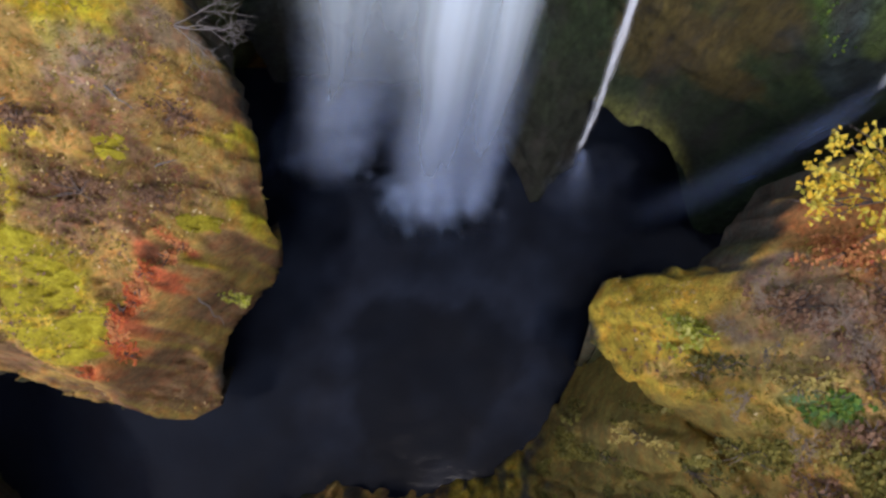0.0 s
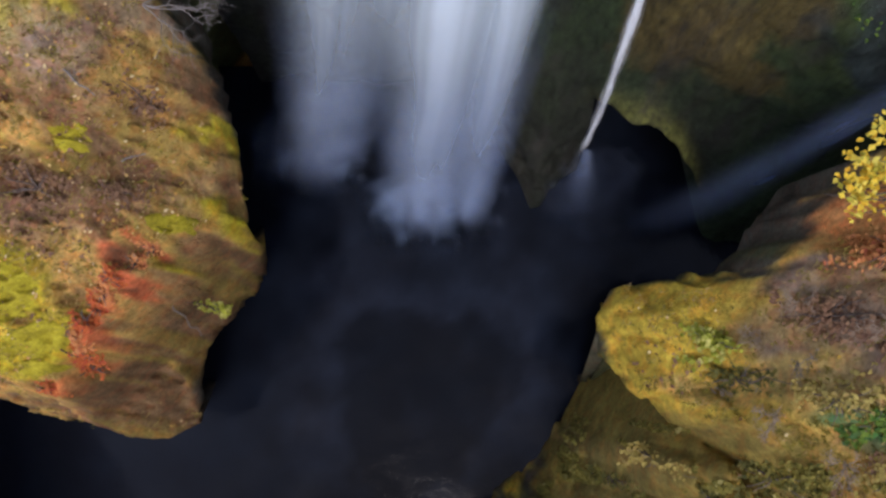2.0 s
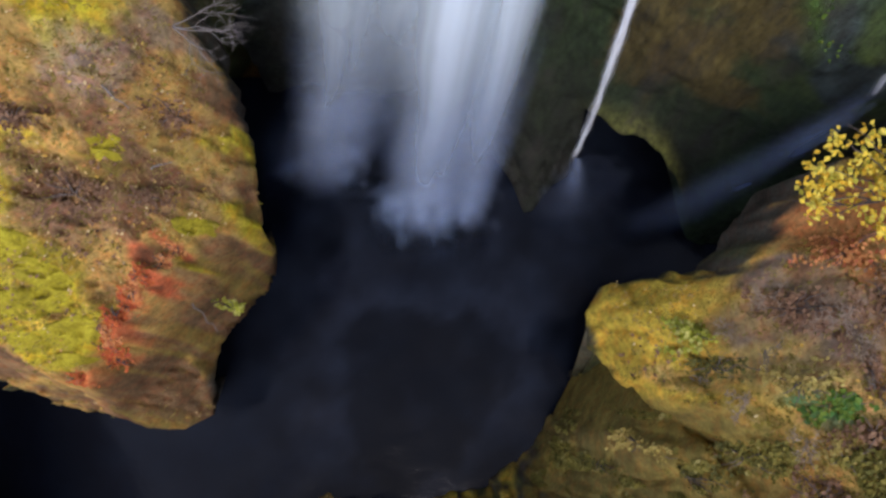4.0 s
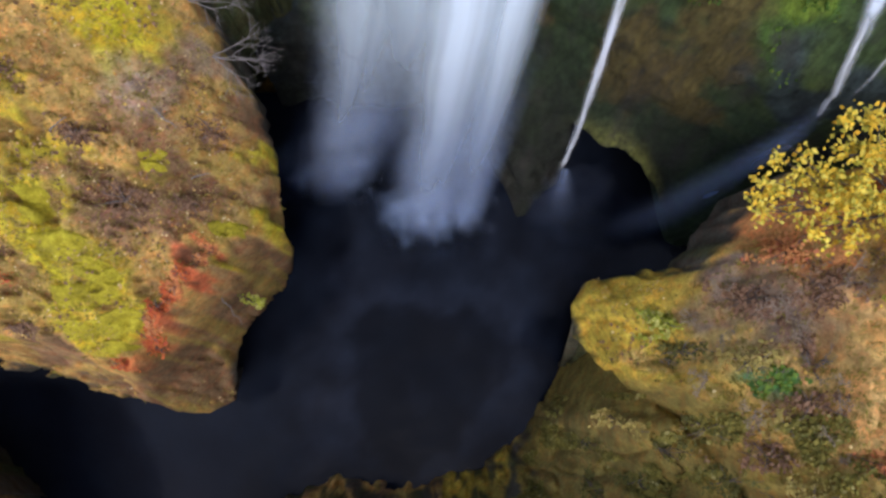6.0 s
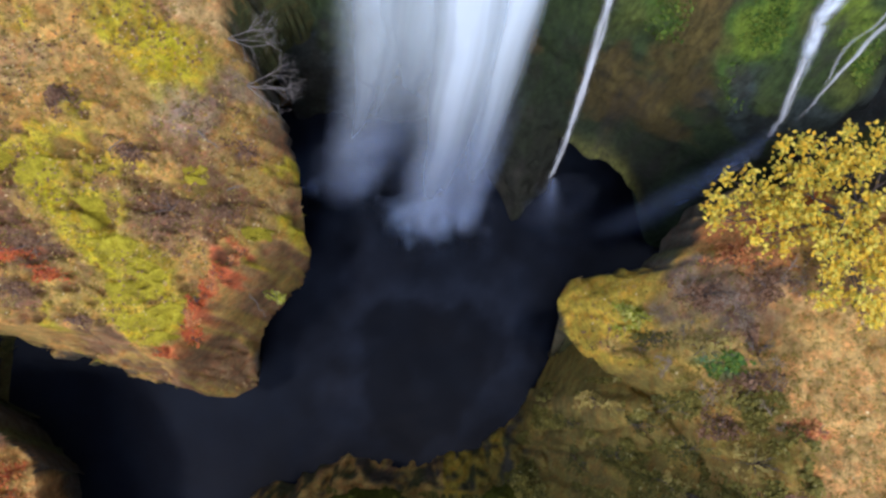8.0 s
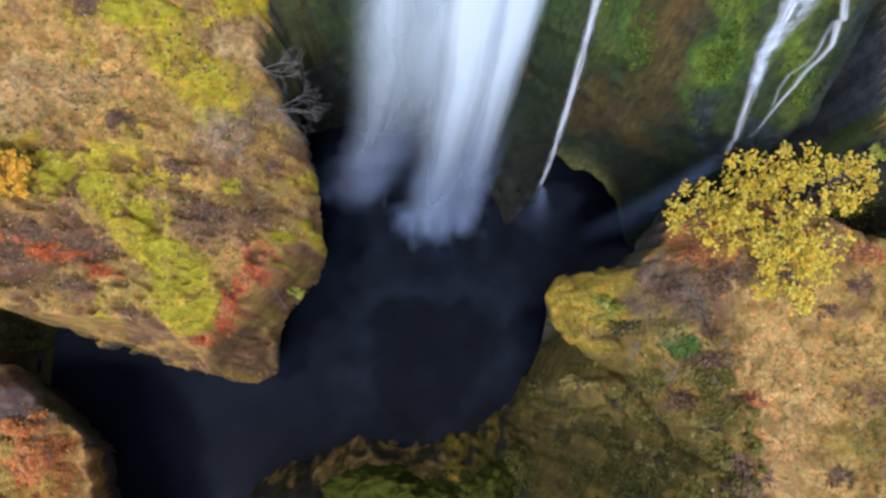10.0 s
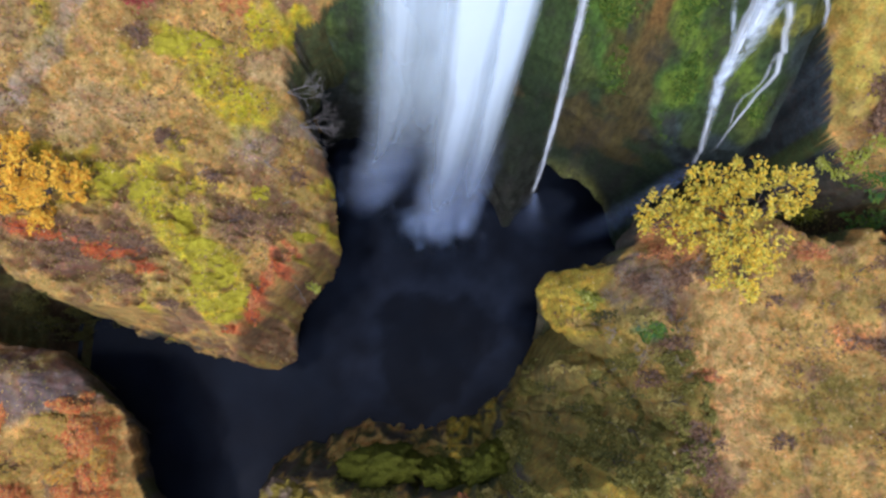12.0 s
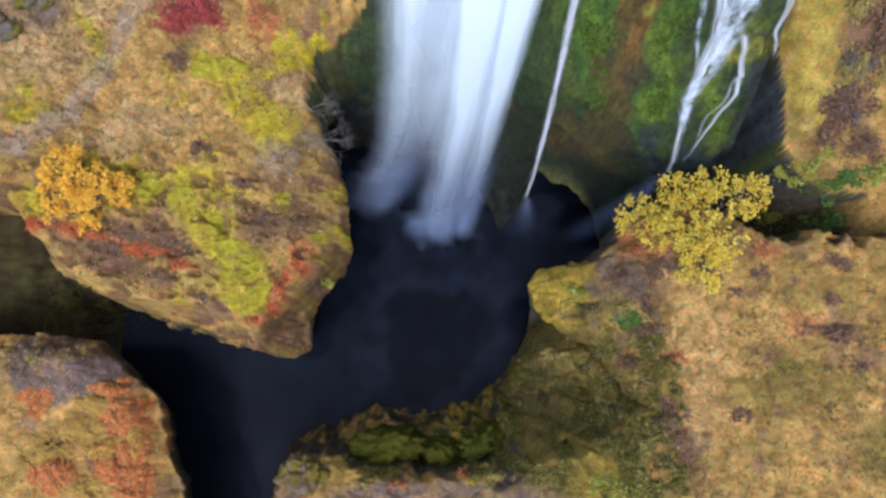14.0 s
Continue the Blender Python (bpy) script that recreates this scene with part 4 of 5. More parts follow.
def bend(a, b, sag, seed, steps=7):
    r = random.Random(seed)
    a, b = Vector(a), Vector(b)
    span = (b - a).length
    wob = [Vector((r.uniform(-1, 1), r.uniform(-1, 1), r.uniform(-1, 1))) * span * 0.05 for _ in range(steps)]
    return [a.lerp(b, i / (steps - 1)) + Vector((0, 0, sag * math.sin(math.pi * i / (steps - 1)))) + (wob[i] if 0 < i < steps - 1 else Vector()) for i in range(steps)]


def leafy_tree(name, root, clusters, per, size, leaf, bark, label, category, seed):
    """A small tree: a short trunk, a limb to each leaf cluster, and loose leaves round the limbs' ends."""
    tree = tagged(new(name), label, category)
    r = np.random.default_rng(seed)
    root = Vector(root)
    fork = root + Vector((0, 0, 0.7))
    v, f = tube(bend(root - Vector((0, 0, 0.3)), fork, 0, seed, 5), 0.16, 0.11, 8)
    under(new("trunk", mesh_from("trunk", v, f, bark)), tree)
    points = []
    for i, (x, y, z, rad) in enumerate(clusters):
        limb = bend(fork, (x, y, z - 0.3), -0.15, seed + i)
        branch = join_tubes("limb", [tube(limb, 0.045, 0.014, 6)], bark, tree)
        for k in range(6):
            s = limb[3 + k % 4]
            e = Vector((x, y, z)) + Vector(r.normal(0, rad * 0.5, 3))
            join_tubes("twig", [tube(bend(s, e, 0.05, seed * 7 + i * 9 + k, 5), 0.022, 0.006, 4)], bark, branch)
        n = int(per * rad * rad)
        d = r.normal(0, 1, (n, 3))
        d /= np.linalg.norm(d, axis=1)[:, None]
        q = d * (rad * r.uniform(0.2, 1.0, n) ** 0.6)[:, None] * np.array((1, 1, 0.6))
        sub = np.clip(r.normal(0, 0.5, (9, 3)), -0.8, 0.8) * rad * np.array((1, 1, 0.55))
        q = np.where(r.random(n)[:, None] < 0.85, sub[r.integers(0, 9, n)] + r.normal(0, rad * 0.14, (n, 3)), q)
        points.append(q + np.array((x, y, z)))
    v, f = leaves(np.concatenate(points), size, seed + 1, 0.55)
    under(new("crown", mesh_from("crown", v, f, leaf, False)), tree)
    return tree


def on_ground(x, y, lift):
    return (x, y, level(x, y) + lift)


YT = [(7.5, -1.2, 15.6, 0.7), (8.2, -0.7, 16.0, 0.8), (9.0, -0.3, 16.6, 0.9), (9.9, -0.1, 16.9, 0.9), (10.8, 0.0, 17.0, 0.85), (11.9, 0.1, 17.0, 0.7), (12.5, -0.1, 17.1, 0.65), (12.2, -0.8, 16.9, 0.6), (9.0, -1.4, 17.0, 0.9), (9.9, -1.8, 17.7, 0.45), (8.3, -1.8, 16.6, 0.7), (9.3, -2.7, 17.9, 0.7), (10.5, -2.5, 18.0, 0.75), (10.7, -3.2, 17.9, 0.6), (9.2, -3.5, 17.6, 0.45), (9.9, -3.4, 17.9, 0.7), (10.2, -4.0, 17.6, 0.5), (9.6, -2.1, 17.8, 0.7), (11.2, -2.5, 17.9, 0.4), (11.6, -0.9, 17.2, 0.5), (10.9, -1.4, 17.7, 0.35), (10.1, -1.4, 17.9, 0.6)]
leafy_tree("birch_tree", on_ground(10.3, -1.5, 0.0), YT, 540, 0.125, YELLOW_LEAF, BROWN_BARK, "small bushy tree with bright yellow autumn leaves on the brink", "tree", 5)
OT = [(x, y, level(x, y) + h, r) for x, y, h, r in ((-17.0, 0.2, 1.0, 0.6), (-16.4, 0.9, 1.4, 0.7), (-15.6, 1.1, 1.5, 0.75), (-14.8, 0.7, 1.4, 0.7), (-13.9, 0.6, 1.1, 0.6), (-15.4, 0.1, 1.6, 0.8), (-16.3, -0.2, 1.1, 0.75), (-17.3, -0.5, 0.6, 0.5), (-15.8, -0.8, 0.9, 0.6), (-14.4, 0.0, 1.0, 0.5))]
leafy_tree("shrub_tree", on_ground(-15.6, 0.3, 0.0), OT, 950, 0.14, ORANGE_LEAF, BROWN_BARK, "low spreading tree with golden orange autumn leaves", "tree", 6)


def shrub(name, x, y, rx, ry, high, leaf, label, seed, per=420, size=0.11, group="", flat=0.45):
    """A low bush: stems from one root and a ragged mat of small leaves."""
    bush = tagged(new(name), label, "shrub", group)
    r = np.random.default_rng(seed)
    root = on_ground(x, y, -0.05)
    for i in range(7):
        t = r.uniform(0, 2 * np.pi)
        k = r.uniform(0.4, 0.95)
        ex, ey = x + rx * k * math.cos(t), y + ry * k * math.sin(t)
        join_tubes("stem", [tube(bend(root, (ex, ey, level(ex, ey) + high * r.uniform(0.6, 1.0)), 0.1, seed * 3 + i, 5), 0.025, 0.006, 4)], BROWN_BARK, bush)
    n = int(per * rx * ry * 3)
    cent = np.clip(r.normal(0, 0.45, (16, 2)), -0.85, 0.85)
    q = cent[r.integers(0, 16, n)] + r.normal(0, 0.16, (n, 2))
    px, py = x + q[:, 0] * rx, y + q[:, 1] * ry
    pz = lie(px, py)
    pz = np.maximum(pz, level(x, y) - 1.2 * max(rx, ry)) + high * r.uniform(0.1, 1.0, n) * np.clip(1.15 - np.hypot(q[:, 0], q[:, 1]), 0.25, 1)
    v, f = leaves(np.stack([px, py, pz], -1), size, seed, flat)
    under(new("foliage", mesh_from("foliage", v, f, leaf, False)), bush)
    return bush


shrub("red_shrub", -10.1, 7.1, 1.5, 0.8, 0.6, CRIMSON_LEAF, "dark crimson low shrub on the grassy slope", 31, 600, 0.13)
shrub("rust_shrub", -7.8, 6.9, 0.8, 0.7, 0.6, RUST_LEAF, "rust-orange shrub among the moss of the slope", 32)
for i, (x, y, rx, ry) in enumerate(((-6.6, -1.6, 0.3, 0.25), (-7.25, -2.3, 0.3, 0.35), (-7.8, -2.95, 0.35, 0.4), (-8.35, -3.7, 0.3, 0.4), (-8.8, -4.45, 0.3, 0.35), (-9.5, -4.9, 0.6, 0.22), (-7.5, -2.65, 0.35, 0.4), (-8.1, -3.3, 0.35, 0.4), (-8.6, -4.1, 0.3, 0.35), (-6.9, -1.95, 0.3, 0.3))):
    shrub("bilberry_shrub", x - 0.08, y, 0.75 * rx, 0.85 * ry, 0.22, RED_LEAF if i % 3 else RUST_LEAF, "scarlet bilberry mat along the edge of the rock", 40 + i, 800, 0.09, "scarlet mats on the outcrop")
for i, (x, y, rx, ry) in enumerate(((-14.1, -1.8, 1.1, 0.35), (-16.6, -1.1, 1.0, 0.35), (-18.3, -1, 0.7, 0.3), (-12.6, -2.4, 0.7, 0.3))):
    shrub("bilberry_shrub", x, y, rx, ry, 0.3, RED_LEAF, "scarlet bilberry mat below the orange tree", 50 + i, 500, 0.1, "scarlet mats on the outcrop")
for i, (x, y, rx, ry, leaf, what) in enumerate(((-16.168, -9.79, 1.2, 1.0, CORAL_MIX, "rust-red"), (-16.3, -9.1, 0.7, 0.5, CORAL_MIX, "coral-red"), (-15.6, -10.73, 0.5, 1.2, GOLD_MIX, "golden orange"), (-18.424, -10.354, 1.3, 0.9, SAGE_MIX, "tan-green"), (-20.68, -9.038, 0.8, 0.7, CORAL_MIX, "rust-red"), (-16.262, -12.234, 1.3, 0.8, CORAL_MIX, "rust-red"), (-15.3, -12.422, 0.7, 0.7, CORAL_MIX, "coral-red"), (-19.27, -12.422, 1.3, 0.9, CORAL_MIX, "coral-red"), (-17.672, -9.038, 0.9, 0.6, SAGE_MIX, "tan-green"))):
    shrub("heath_shrub", x, y, rx, ry, 0.55, leaf, what + " autumn shrub on the low bank", 60 + i, 1000, 0.12, "shrubs on the low bank", 0.75)
for i, (x, y, rx, ry, leaf) in enumerate(((-17.6, -3.6, 0.7, 0.4, OLIVE_LEAF), (-19, -3.4, 0.8, 0.5, BROWN_LEAF), (-20.6, -4.8, 0.9, 0.4, OLIVE_LEAF), (-19.8, -1.6, 0.8, 0.5, OLIVE_LEAF), (-21, -0.2, 0.9, 0.5, BROWN_LEAF), (-22.3, -1.6, 0.8, 0.6, OLIVE_LEAF), (-18.5, -4.3, 1.1, 0.5, OLIVE_LEAF), (-20.2, -3.6, 1.2, 0.6, OLIVE_LEAF), (-21.8, -4.4, 1.2, 0.5, OLIVE_LEAF), (-19.6, -2.6, 1.0, 0.5, BROWN_LEAF), (-21.5, -2.2, 1.3, 0.7, OLIVE_LEAF), (-17.2, -5, 0.8, 0.4, OLIVE_LEAF), (-22.8, -3.2, 1.0, 0.6, OLIVE_LEAF), (-20.8, -1, 1.0, 0.6, OLIVE_LEAF))):
    shrub("gully_shrub", x, y, rx, ry, 0.5, leaf, "dark green shrub in the shaded side gully", 600 + i, 360, 0.12, "shrubs in the gully")
for i, (x, y, rx, ry, leaf, what) in enumerate(((-17.108, -11.294, 1.0, 0.7, GOLD_MIX, "golden"), (-15.9, -11.3, 0.8, 0.8, CORAL_MIX, "coral-red"), (-16.826, -8.286, 0.7, 0.5, CORAL_MIX, "coral-red"), (-20.116, -11.294, 1.0, 0.7, SAGE_MIX, "tan-green"), (-15.604, -13.362, 0.9, 0.6, CORAL_MIX, "coral-red"), (-18.048, -13.174, 1.0, 0.6, SAGE_MIX, "tan-green"), (-15.8, -9.6, 0.4, 0.6, CORAL_MIX, "coral-red"), (-21.244, -7.722, 0.8, 0.6, GREY_MIX, "grey-brown"))):
    shrub("heath_shrub", x, y, rx, ry, 0.5, leaf, what + " autumn shrub on the low bank", 620 + i, 1000, 0.12, "shrubs on the low bank", 0.75)
for i, (x, y, rx, leaf, what) in enumerate(((-7.6, -12.9, 0.5, LIME_LEAF, "yellow-green"), (-6.6, -12.9, 0.4, LIME_LEAF, "yellow-green"), (-2.6, -13.2, 0.5, RUST_LEAF, "rust-pink"), (-4.4, -13.1, 0.5, TAN_LEAF, "tan"))):
    shrub("ledge_shrub", x, y, rx, 0.3, 0.3, leaf, what + " tuft on the grey rock ledge", 640 + i, 420, 0.1, "tufts on the rock ledge")
shrub("pale_shrub", 5.9, -3.8, 0.55, 0.45, 0.5, LIME_LEAF, "pale yellow-green shrub on the mossy nose of rock", 70, 420, 0.13)
for i, (x, y, rx, ry) in enumerate(((-8.5, -0.5, 0.8, 0.5), (-12.7, -1.6, 0.8, 0.5), (-13.6, -2.9, 0.7, 0.35), (-6.9, -0.5, 0.5, 0.4), (-14.6, -1.2, 0.9, 0.5), (-15.6, -2, 0.8, 0.4), (-11.2, 5.4, 0.6, 0.4), (-9.3, 0.9, 0.6, 0.4), (-10.9, 2.2, 0.7, 0.4), (-6.2, 1.4, 0.5, 0.4), (-11.9, -3.9, 0.6, 0.3))):
    shrub("heather_shrub", x, y, rx, ry, 0.2, BROWN_LEAF, "low purple-brown heather clump among the moss", 500 + i, 420, 0.1, "heather clumps on the west bank")
shrub("rim_plant", -6.5, -2.75, 0.28, 0.25, 0.35, LIME_LEAF, "bright lime-green plant clinging to the rim of the rock", 73, 700, 0.12)
shrub("fern_clump", 7.65, -5.2, 0.5, 0.4, 0.4, GREEN_LEAF, "deep green fern clump in a hollow of the bank", 71, 420, 0.14)
shrub("green_shrub", 6.4, -4.5, 0.6, 0.4, 0.35, OLIVE_LEAF, "dull green low shrub on the bank", 72, 260, 0.1)
for i, (x, y, rx, ry, leaf, what) in enumerate(((8.2, -2.2, 0.7, 0.5, RUST_LEAF, "rust-brown"), (8.6, -3.2, 0.5, 0.7, BROWN_LEAF, "brown"), (7.4, -3.3, 0.7, 0.6, BROWN_LEAF, "brown"), (8.3, -4.5, 0.4, 0.5, BROWN_LEAF, "brown"), (7.2, -4.8, 0.6, 0.5, TAN_LEAF, "tan"), (8.6, -9.4, 0.8, 1.0, BROWN_LEAF, "brown"), (6.6, -11.9, 1.0, 0.6, LIME_LEAF, "yellow-green"), (7.4, -12.6, 1.2, 0.7, LIME_LEAF, "yellow-green"), (0.7, -12.6, 0.35, 0.35, RUST_LEAF, "rust-brown"), (2.2, -12.4, 0.8, 0.4, TAN_LEAF, "tan"), (13.1, -2.4, 0.7, 0.4, RUST_LEAF, "rust-brown"), (15.3, -5.9, 1.2, 0.4, BROWN_LEAF, "brown"))):
    shrub("bank_shrub", x, y, rx, ry, 0.4, leaf, what + " low shrub on the east bank", 80 + i, 300, 0.11, "shrubs on the east bank")
for i, (x, y, rx, ry, leaf, what) in enumerate(((16.2, 3.2, 1.2, 0.9, BROWN_LEAF, "purple-brown"), (16.6, 5.6, 1.0, 1.2, BROWN_LEAF, "purple-brown"), (15.4, 1.2, 0.8, 0.6, LIME_LEAF, "yellow-green"), (16.9, 0.6, 1.0, 0.6, GREEN_LEAF, "green"), (15.6, 2.3, 0.6, 0.6, BROWN_LEAF, "purple-brown"), (17.6, -0.6, 0.9, 0.5, GREEN_LEAF, "green"), (16.1, 4.6, 0.7, 0.6, TAN_LEAF, "tan"))):
    shrub("slope_shrub", x, y, rx, ry, 0.6, leaf, what + " shrub on the slope beside the cascade", 100 + i, 320, 0.13, "shrubs on the north-east slope")


for i, (x, y, rx, ry) in enumerate(((12.6, -3.4, 0.6, 0.35), (14.4, -3.3, 0.7, 0.4), (16, -3, 0.8, 0.4), (13.3, -4.4, 0.5, 0.3), (15.3, -4.5, 0.6, 0.3), (17, -4.2, 0.6, 0.35), (11.6, -4.2, 0.4, 0.3), (12.2, -6.8, 0.5, 0.3), (16.5, -7.2, 0.6, 0.3), (14.8, -9.2, 0.6, 0.35), (11.4, -9, 0.5, 0.35), (17.3, -6, 0.6, 0.3))):
    shrub("heather_shrub", x, y, rx, ry, 0.18, SAGE_MIX if i % 2 else BROWN_LEAF, "low brown heather clump in the dry grass", 530 + i, 260, 0.1, "heather clumps on the east bank")
for i, (x, y, rx, ry, leaf, what) in enumerate(((15.9, 4.3, 0.7, 0.6, TAN_LEAF, "tan"), (17.2, 2, 0.9, 0.7, BROWN_LEAF, "purple-brown"), (15.6, 6.6, 0.8, 0.7, TAN_LEAF, "tan"), (17.4, 4.4, 0.8, 0.8, TAN_LEAF, "tan"), (15.8, 0.2, 0.7, 0.4, LIME_LEAF, "yellow-green"), (16.9, -1.2, 0.8, 0.4, GREEN_LEAF, "green"), (18.2, 1, 0.7, 0.6, LIME_LEAF, "yellow-green"), (15.3, -0.8, 0.6, 0.4, GREEN_LEAF, "dark green"))):
    shrub("slope_shrub", x, y, rx, ry, 0.55, leaf, what + " shrub on the slope beside the cascade", 560 + i, 340, 0.12, "shrubs on the north-east slope")


LEDGE = ((7.6, -7, BROWN_LEAF, "brown"), (8, -7.8, TAN_LEAF, "tan"), (8.3, -8.7, BROWN_LEAF, "brown"), (7.9, -6.2, TAN_LEAF, "tan"), (8.3, -5.7, BROWN_LEAF, "brown"), (6.9, -6.5, OLIVE_LEAF, "olive"), (7.2, -7.8, OLIVE_LEAF, "olive"), (8.8, -9.9, BROWN_LEAF, "brown"), (8.4, -10.9, OLIVE_LEAF, "olive"), (6.2, -7.2, OLIVE_LEAF, "olive"), (5.4, -6.6, TAN_LEAF, "tan"), (5.9, -8.4, OLIVE_LEAF, "olive"), (6.9, -9, TAN_LEAF, "tan"), (5, -8.9, OLIVE_LEAF, "olive"), (6.3, -10, OLIVE_LEAF, "olive"), (4.9, -7.6, OLIVE_LEAF, "olive"), (7.5, -10.2, TAN_LEAF, "tan"), (9.1, -6.9, RUST_LEAF, "rust-brown"))
for i, (x, y, leaf, what) in enumerate(LEDGE):
    shrub("bank_shrub", x, y, rng.uniform(0.35, 0.6), rng.uniform(0.3, 0.55), 0.35, leaf, what + " low shrub on the steep east bank", 650 + i, 300, 0.11, "shrubs on the east bank")


def bare_bush(x, y, reach, label, seed, toward, thick=0.012, bark=GREY_BARK, forks=4):
    """Leafless grey branches that fork again and again."""
    bush = tagged(new("bare_bush"), label, "shrub")
    r = random.Random(seed)
    root = Vector(on_ground(x, y, -0.1))

    def grow(at, way, length, radius, depth, out):
        end = at + way * length
        out.append(tube(bend(at, end, 0.04, r.random(), 4), radius, radius * 0.6, 5))
        if depth:
            for _ in range(2 if depth < 3 else 3):
                turn = (way + Vector((r.uniform(-1, 1), r.uniform(-1, 1), r.uniform(-0.5, 0.7))) * 0.75).normalized()
                grow(at.lerp(end, r.uniform(0.5, 1)), turn, length * r.uniform(0.5, 0.75), radius * 0.6, depth - 1, out)
    for i in range(4):
        out = []
        way = (Vector(toward) + Vector((r.uniform(-1, 1), r.uniform(-1, 1), r.uniform(-0.5, 0.5))) * 0.6).normalized()
        grow(root, way, reach, thick, forks, out)
        join_tubes("branch", out, bark, bush)


bare_bush(-6.05, 3.2, 0.95, "leafless pale grey bush leaning out over the gorge", 3, (1, -0.15, 0.1), 0.016, GREY_BARK, 4)
bare_bush(-6.3, 4.1, 0.9, "leafless grey bush on the brink of the gorge", 4, (1, 0.2, 0.1), 0.016, GREY_BARK, 4)
bare_bush(6.5, -4.4, 0.42, "leafless pale twiggy bush on the mossy bank", 5, (0.3, -0.2, 0.8))
bare_bush(7, -4.1, 0.36, "leafless grey twiggy bush on the mossy bank", 6, (0.1, -0.5, 0.8))
bare_bush(8.4, -5, 0.4, "leafless brown twiggy bush above the hollow", 7, (0.2, 0.2, 0.8))
for i, (x, y, reach) in enumerate(((6, -4.7, 0.3), (6.7, -5.2, 0.34), (8.7, -5.3, 0.38), (7.9, -3.5, 0.36), (6.6, -3.6, 0.32), (8.3, -4.1, 0.4), (8.9, -2.9, 0.34), (7.5, -5.9, 0.3), (8.5, -6.6, 0.36), (7.1, -3, 0.3))):
    bare_bush(x, y, reach, "leafless pale twiggy bush on the heathy bank", 30 + i, (0.3 * (-1) ** i, -0.3, 0.7), 0.016, TWIG_BARK, 5)
for i, (x, y, reach) in enumerate(((16.3, 3.9, 0.7), (16.6, 2.7, 0.6), (15.7, 4.6, 0.5))):
    bare_bush(x, y, reach, "leafless purple-brown bush on the slope", 60 + i, (-0.2, 0.3 * (-1) ** i, 0.8), 0.02)
bare_bush(15.6, 3, 0.7, "leafless purple-brown bush on the slope", 8, (0.1, 0.2, 0.9))
for i, (x, y, a, b, c) in enumerate(((-7.3, 1.6, 0.6, -0.5, 0.0), (-6.9, 0.2, 0.5, 0.2, 0.0), (-6.95, -2.8, 0.12, -0.75, -0.6), (-15.6, -9.7, 0.1, 0.5, 0.6), (-9.9, 1, 0.5, 0.3, 0.1))):
    v, f = tube(bend(on_ground(x, y, 0.06), (x + a, y + b, level(x + a * 0.3, y + b * 0.3) + 0.1 + c), 0.05, 200 + i, 6), 0.022, 0.012, 6)
    tagged(new("fallen_branch", mesh_from("fallen_branch", v, f, GREY_BARK)), "thin pale dead branch lying on the moss", "branch", "dead branches on the bank")


# ---- ground cover that nobody could count ----
def scatter(count, boxes, seed, steep_most=1.9):
    r = np.random.default_rng(seed)
    out = []
    for x0, x1, y0, y1, share in boxes:
        n = int(count * share)
        x, y = r.uniform(x0, x1, n), r.uniform(y0, y1, n)
        keep = (lie(x, y, "slope") < steep_most) & (lie(x, y) > 1.0)
        keep &= ~((x < -4) & (y < -1.2) & (y > -8) & (x + 4.7 - y > 0.3) & (r.random(n) < 0.85))
        keep &= ~((x > 12) & (x < 15.4) & (y > 2.4) & (r.random(n) < 0.8))
        out.append(np.stack([x[keep], y[keep]], -1))
    return np.concatenate(out)


def tufts(name, spots, blades, tall, wide, material, label, seed):
    r = np.random.default_rng(seed)
    n = len(spots)
    z = lie(spots[:, 0], spots[:, 1])
    base = np.repeat(np.concatenate([spots, z[:, None] - 0.03], 1), blades, 0)
    m = len(base)
    base[:, :2] += r.normal(0, 0.04, (m, 2))
    turn, k = r.uniform(0, 2 * np.pi, m), r.uniform(0.5, 1.3, m) * tall
    lean = r.uniform(0.3, 1.3, m)
    side = np.stack([-np.sin(turn), np.cos(turn), np.zeros(m)], -1) * (wide * r.uniform(0.6, 1.4, m))[:, None]
    tip = base + np.stack([np.cos(turn) * np.sin(lean), np.sin(turn) * np.sin(lean), np.cos(lean)], -1) * k[:, None]
    v = np.stack([base - side, base + side, tip], 1).reshape(-1, 3)
    ob = new(name, mesh_from(name, v, np.arange(3 * m).reshape(m, 3), material, False))
    tagged(ob, label, "grass", kind="stuff")


BANKS = ((-20, -4.4, -6.8, 8, 0.5), (4, 20, -14, 0, 0.4), (12.7, 20, 0, 8, 0.1))
tufts("dry_grass", scatter(34000, BANKS, 301), 4, 0.16, 0.012, GRASS, "tan dry grass blades over the slopes", 302)
tufts("olive_grass", scatter(26000, BANKS + ((-24, -13, -15, -5.5, 0.1), (-10, 9, -15, -10, 0.1), (3, 9, -11, -4.5, 0.2)), 303, 3.0), 4, 0.15, 0.014, OLIVE_GRASS, "olive-green grass and herbs on the banks", 304)
s = scatter(6500, ((-20, -4.4, -6.8, 8, 0.5), (4, 20, -14, 0, 0.1), (12.7, 20, 0, 8, 0.06), (-24, -13, -15, -5.5, 0.15)), 305)
v, f = leaves(np.concatenate([s, (lie(s[:, 0], s[:, 1]) + 0.06)[:, None]], 1), 0.085, 306, 0.8)
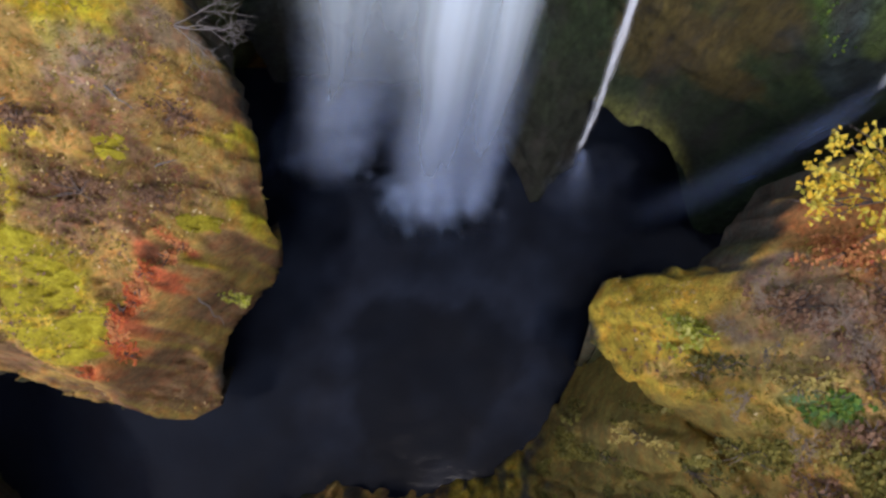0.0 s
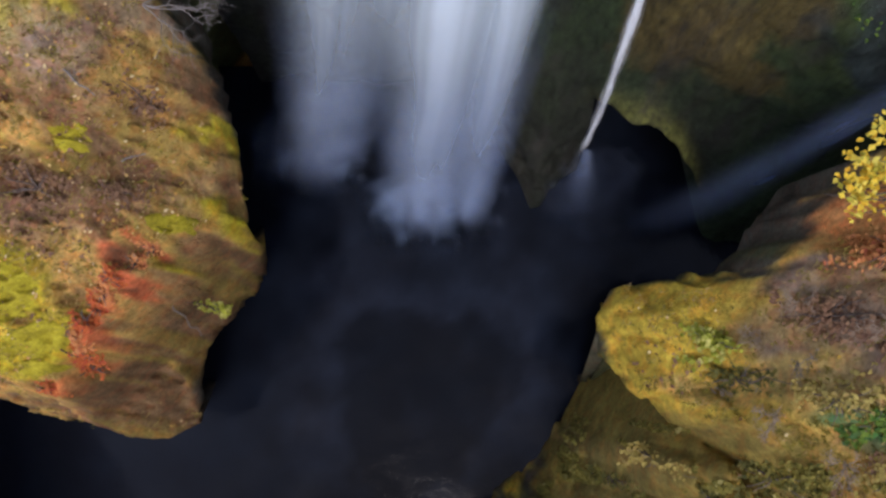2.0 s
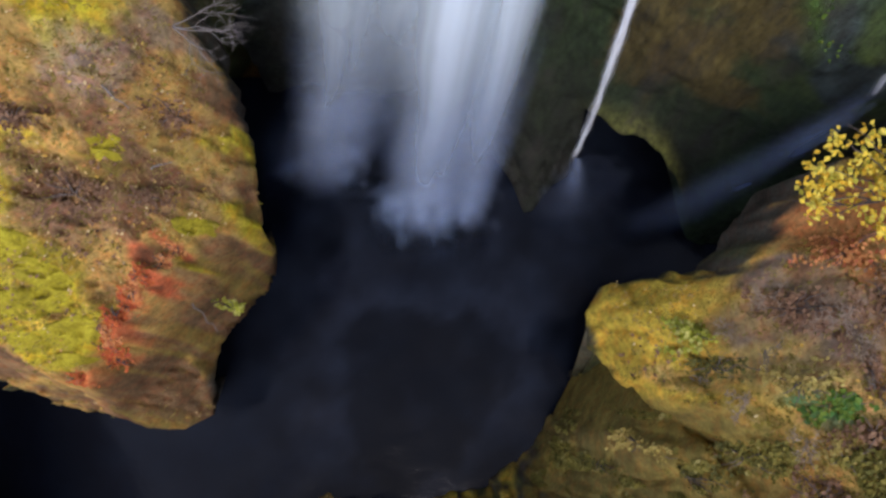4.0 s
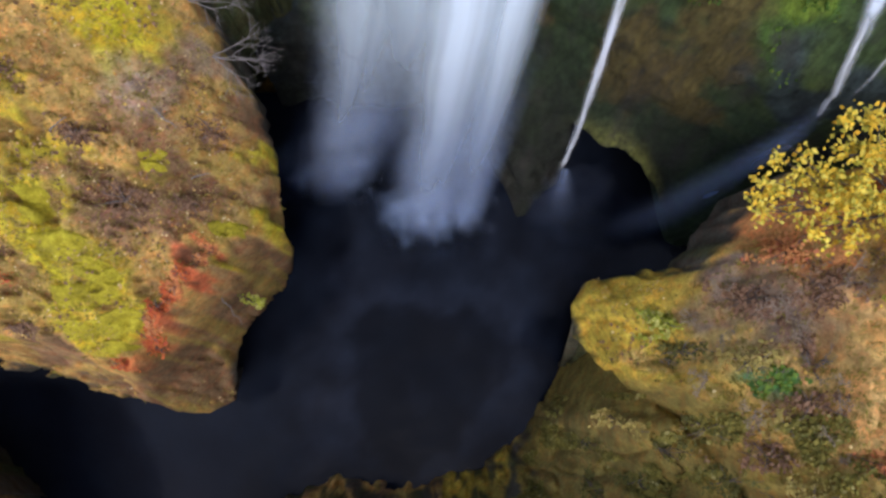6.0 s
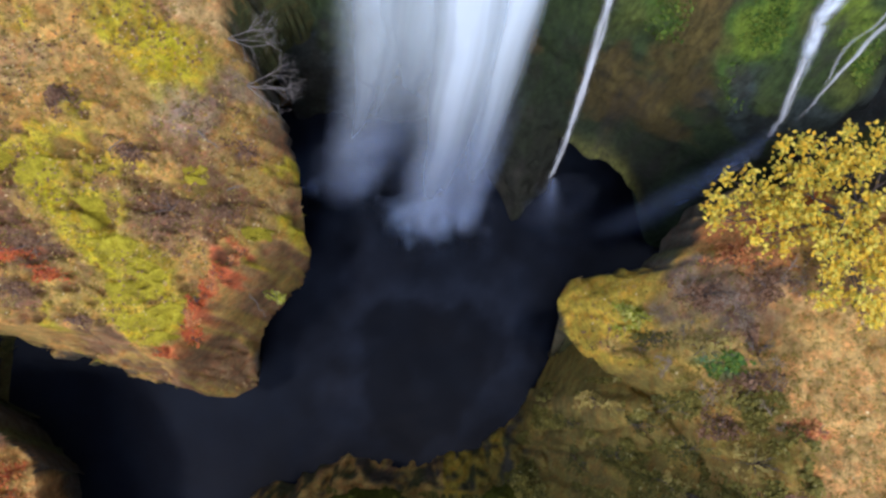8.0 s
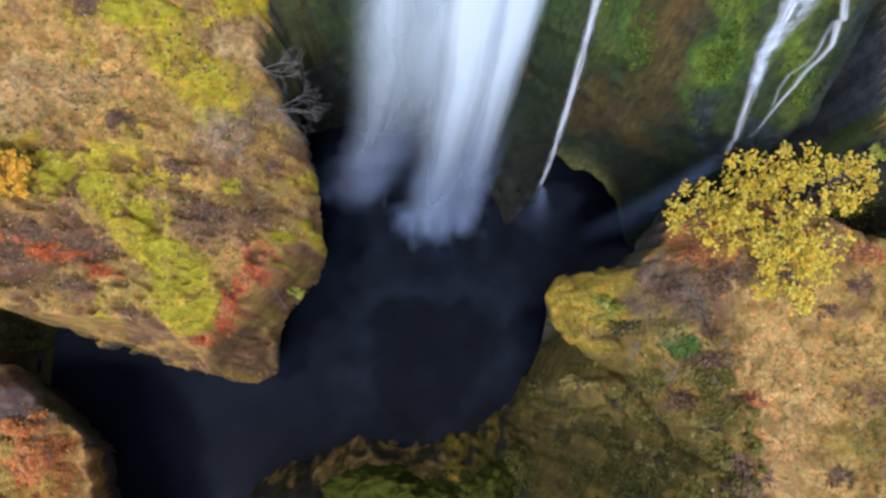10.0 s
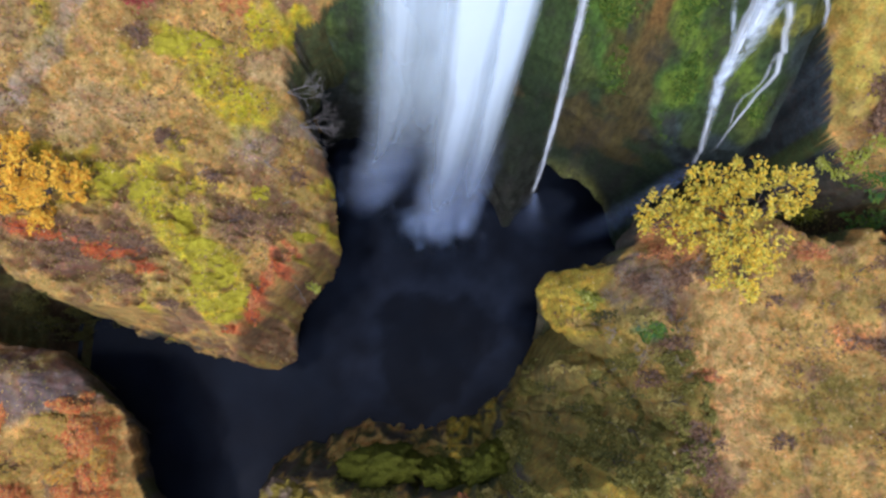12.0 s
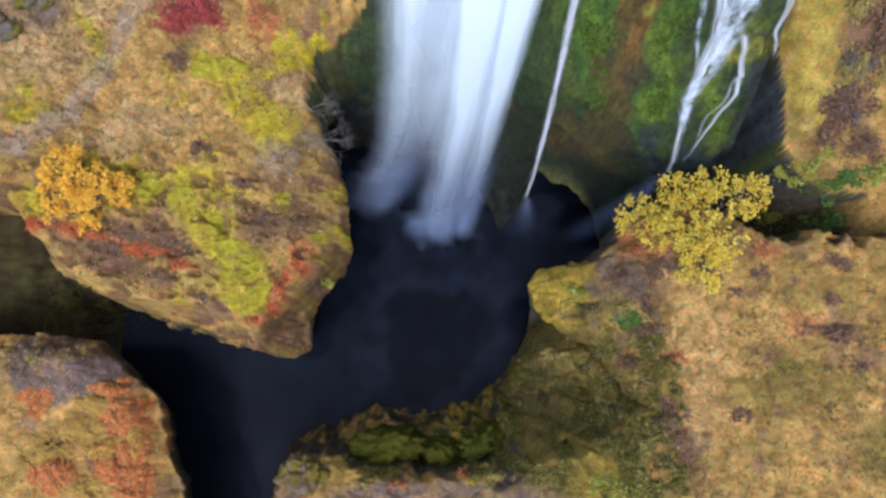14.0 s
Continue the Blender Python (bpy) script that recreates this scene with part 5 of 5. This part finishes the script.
tagged(new("fallen_leaves", mesh_from("fallen_leaves", v, f, LITTER, False)), "pale yellow and orange leaves fallen over the moss", "leaves", kind="stuff")
s = scatter(16000, BANKS, 307)
s = s[fbm(s[:, 0], s[:, 1], 1.4, 45) > 0.1]
v, f = leaves(np.concatenate([s, (lie(s[:, 0], s[:, 1]) + rng.uniform(0.02, 0.16, len(s)))[:, None]], 1), 0.11, 308, 0.4)
tagged(new("heather", mesh_from("heather", v, f, BROWN_LEAF, False)), "brown-purple heather patches across the slopes", "heather", kind="stuff")
s = scatter(52000, ((2.5, 9.2, -12.5, -5.8, 0.8), (-6, 3, -13.0, -10.6, 0.2)), 309, 10.0)
s = s[fbm(s[:, 0], s[:, 1], 0.7, 46, 3) > 0.04]
v, f = leaves(np.concatenate([s, (lie(s[:, 0], s[:, 1]) + rng.uniform(0.02, 0.3, len(s)))[:, None]], 1), 0.12, 310, 0.5)
tagged(new("low_herbs", mesh_from("low_herbs", v, f, HERB_LEAF, False)), "dull green herbs and dwarf willow on the steep east bank", "herbs", kind="stuff")
# ferns and hanging moss on the wet face
FERN_LEAF = leaf_material("fern_fronds", (0.0, (0.05, 0.11, 0.02)), (0.5, (0.10, 0.18, 0.025)), (1.0, (0.18, 0.22, 0.035)))
r = np.random.default_rng(311)
spots = []
for pick in (0, 3):
    for x0, z0, x1, z1, wide in CLIFF_PATCHES[pick][2]:
        n = int(420 * wide * math.hypot(x1 - x0, z1 - z0))
        k = r.uniform(-0.05, 1.05, n)
        px, pz = x0 + k * (x1 - x0) + r.normal(0, 0.55 * wide, n), z0 + k * (z1 - z0) + r.normal(0, 0.3, n)
        keep = fbm(px, pz, 0.6, 312, 3) > 0.05
        spots.append(np.stack([px[keep], wall_y(px[keep], pz[keep]) - r.uniform(0.02, 0.15, keep.sum()), pz[keep]], -1))
v, f = leaves(np.concatenate(spots), 0.11, 313, 0.35)
tagged(new("cliff_ferns", mesh_from("cliff_ferns", v, f, FERN_LEAF, False)), "green ferns and hanging moss on the wet cliff face", "ferns", kind="stuff")
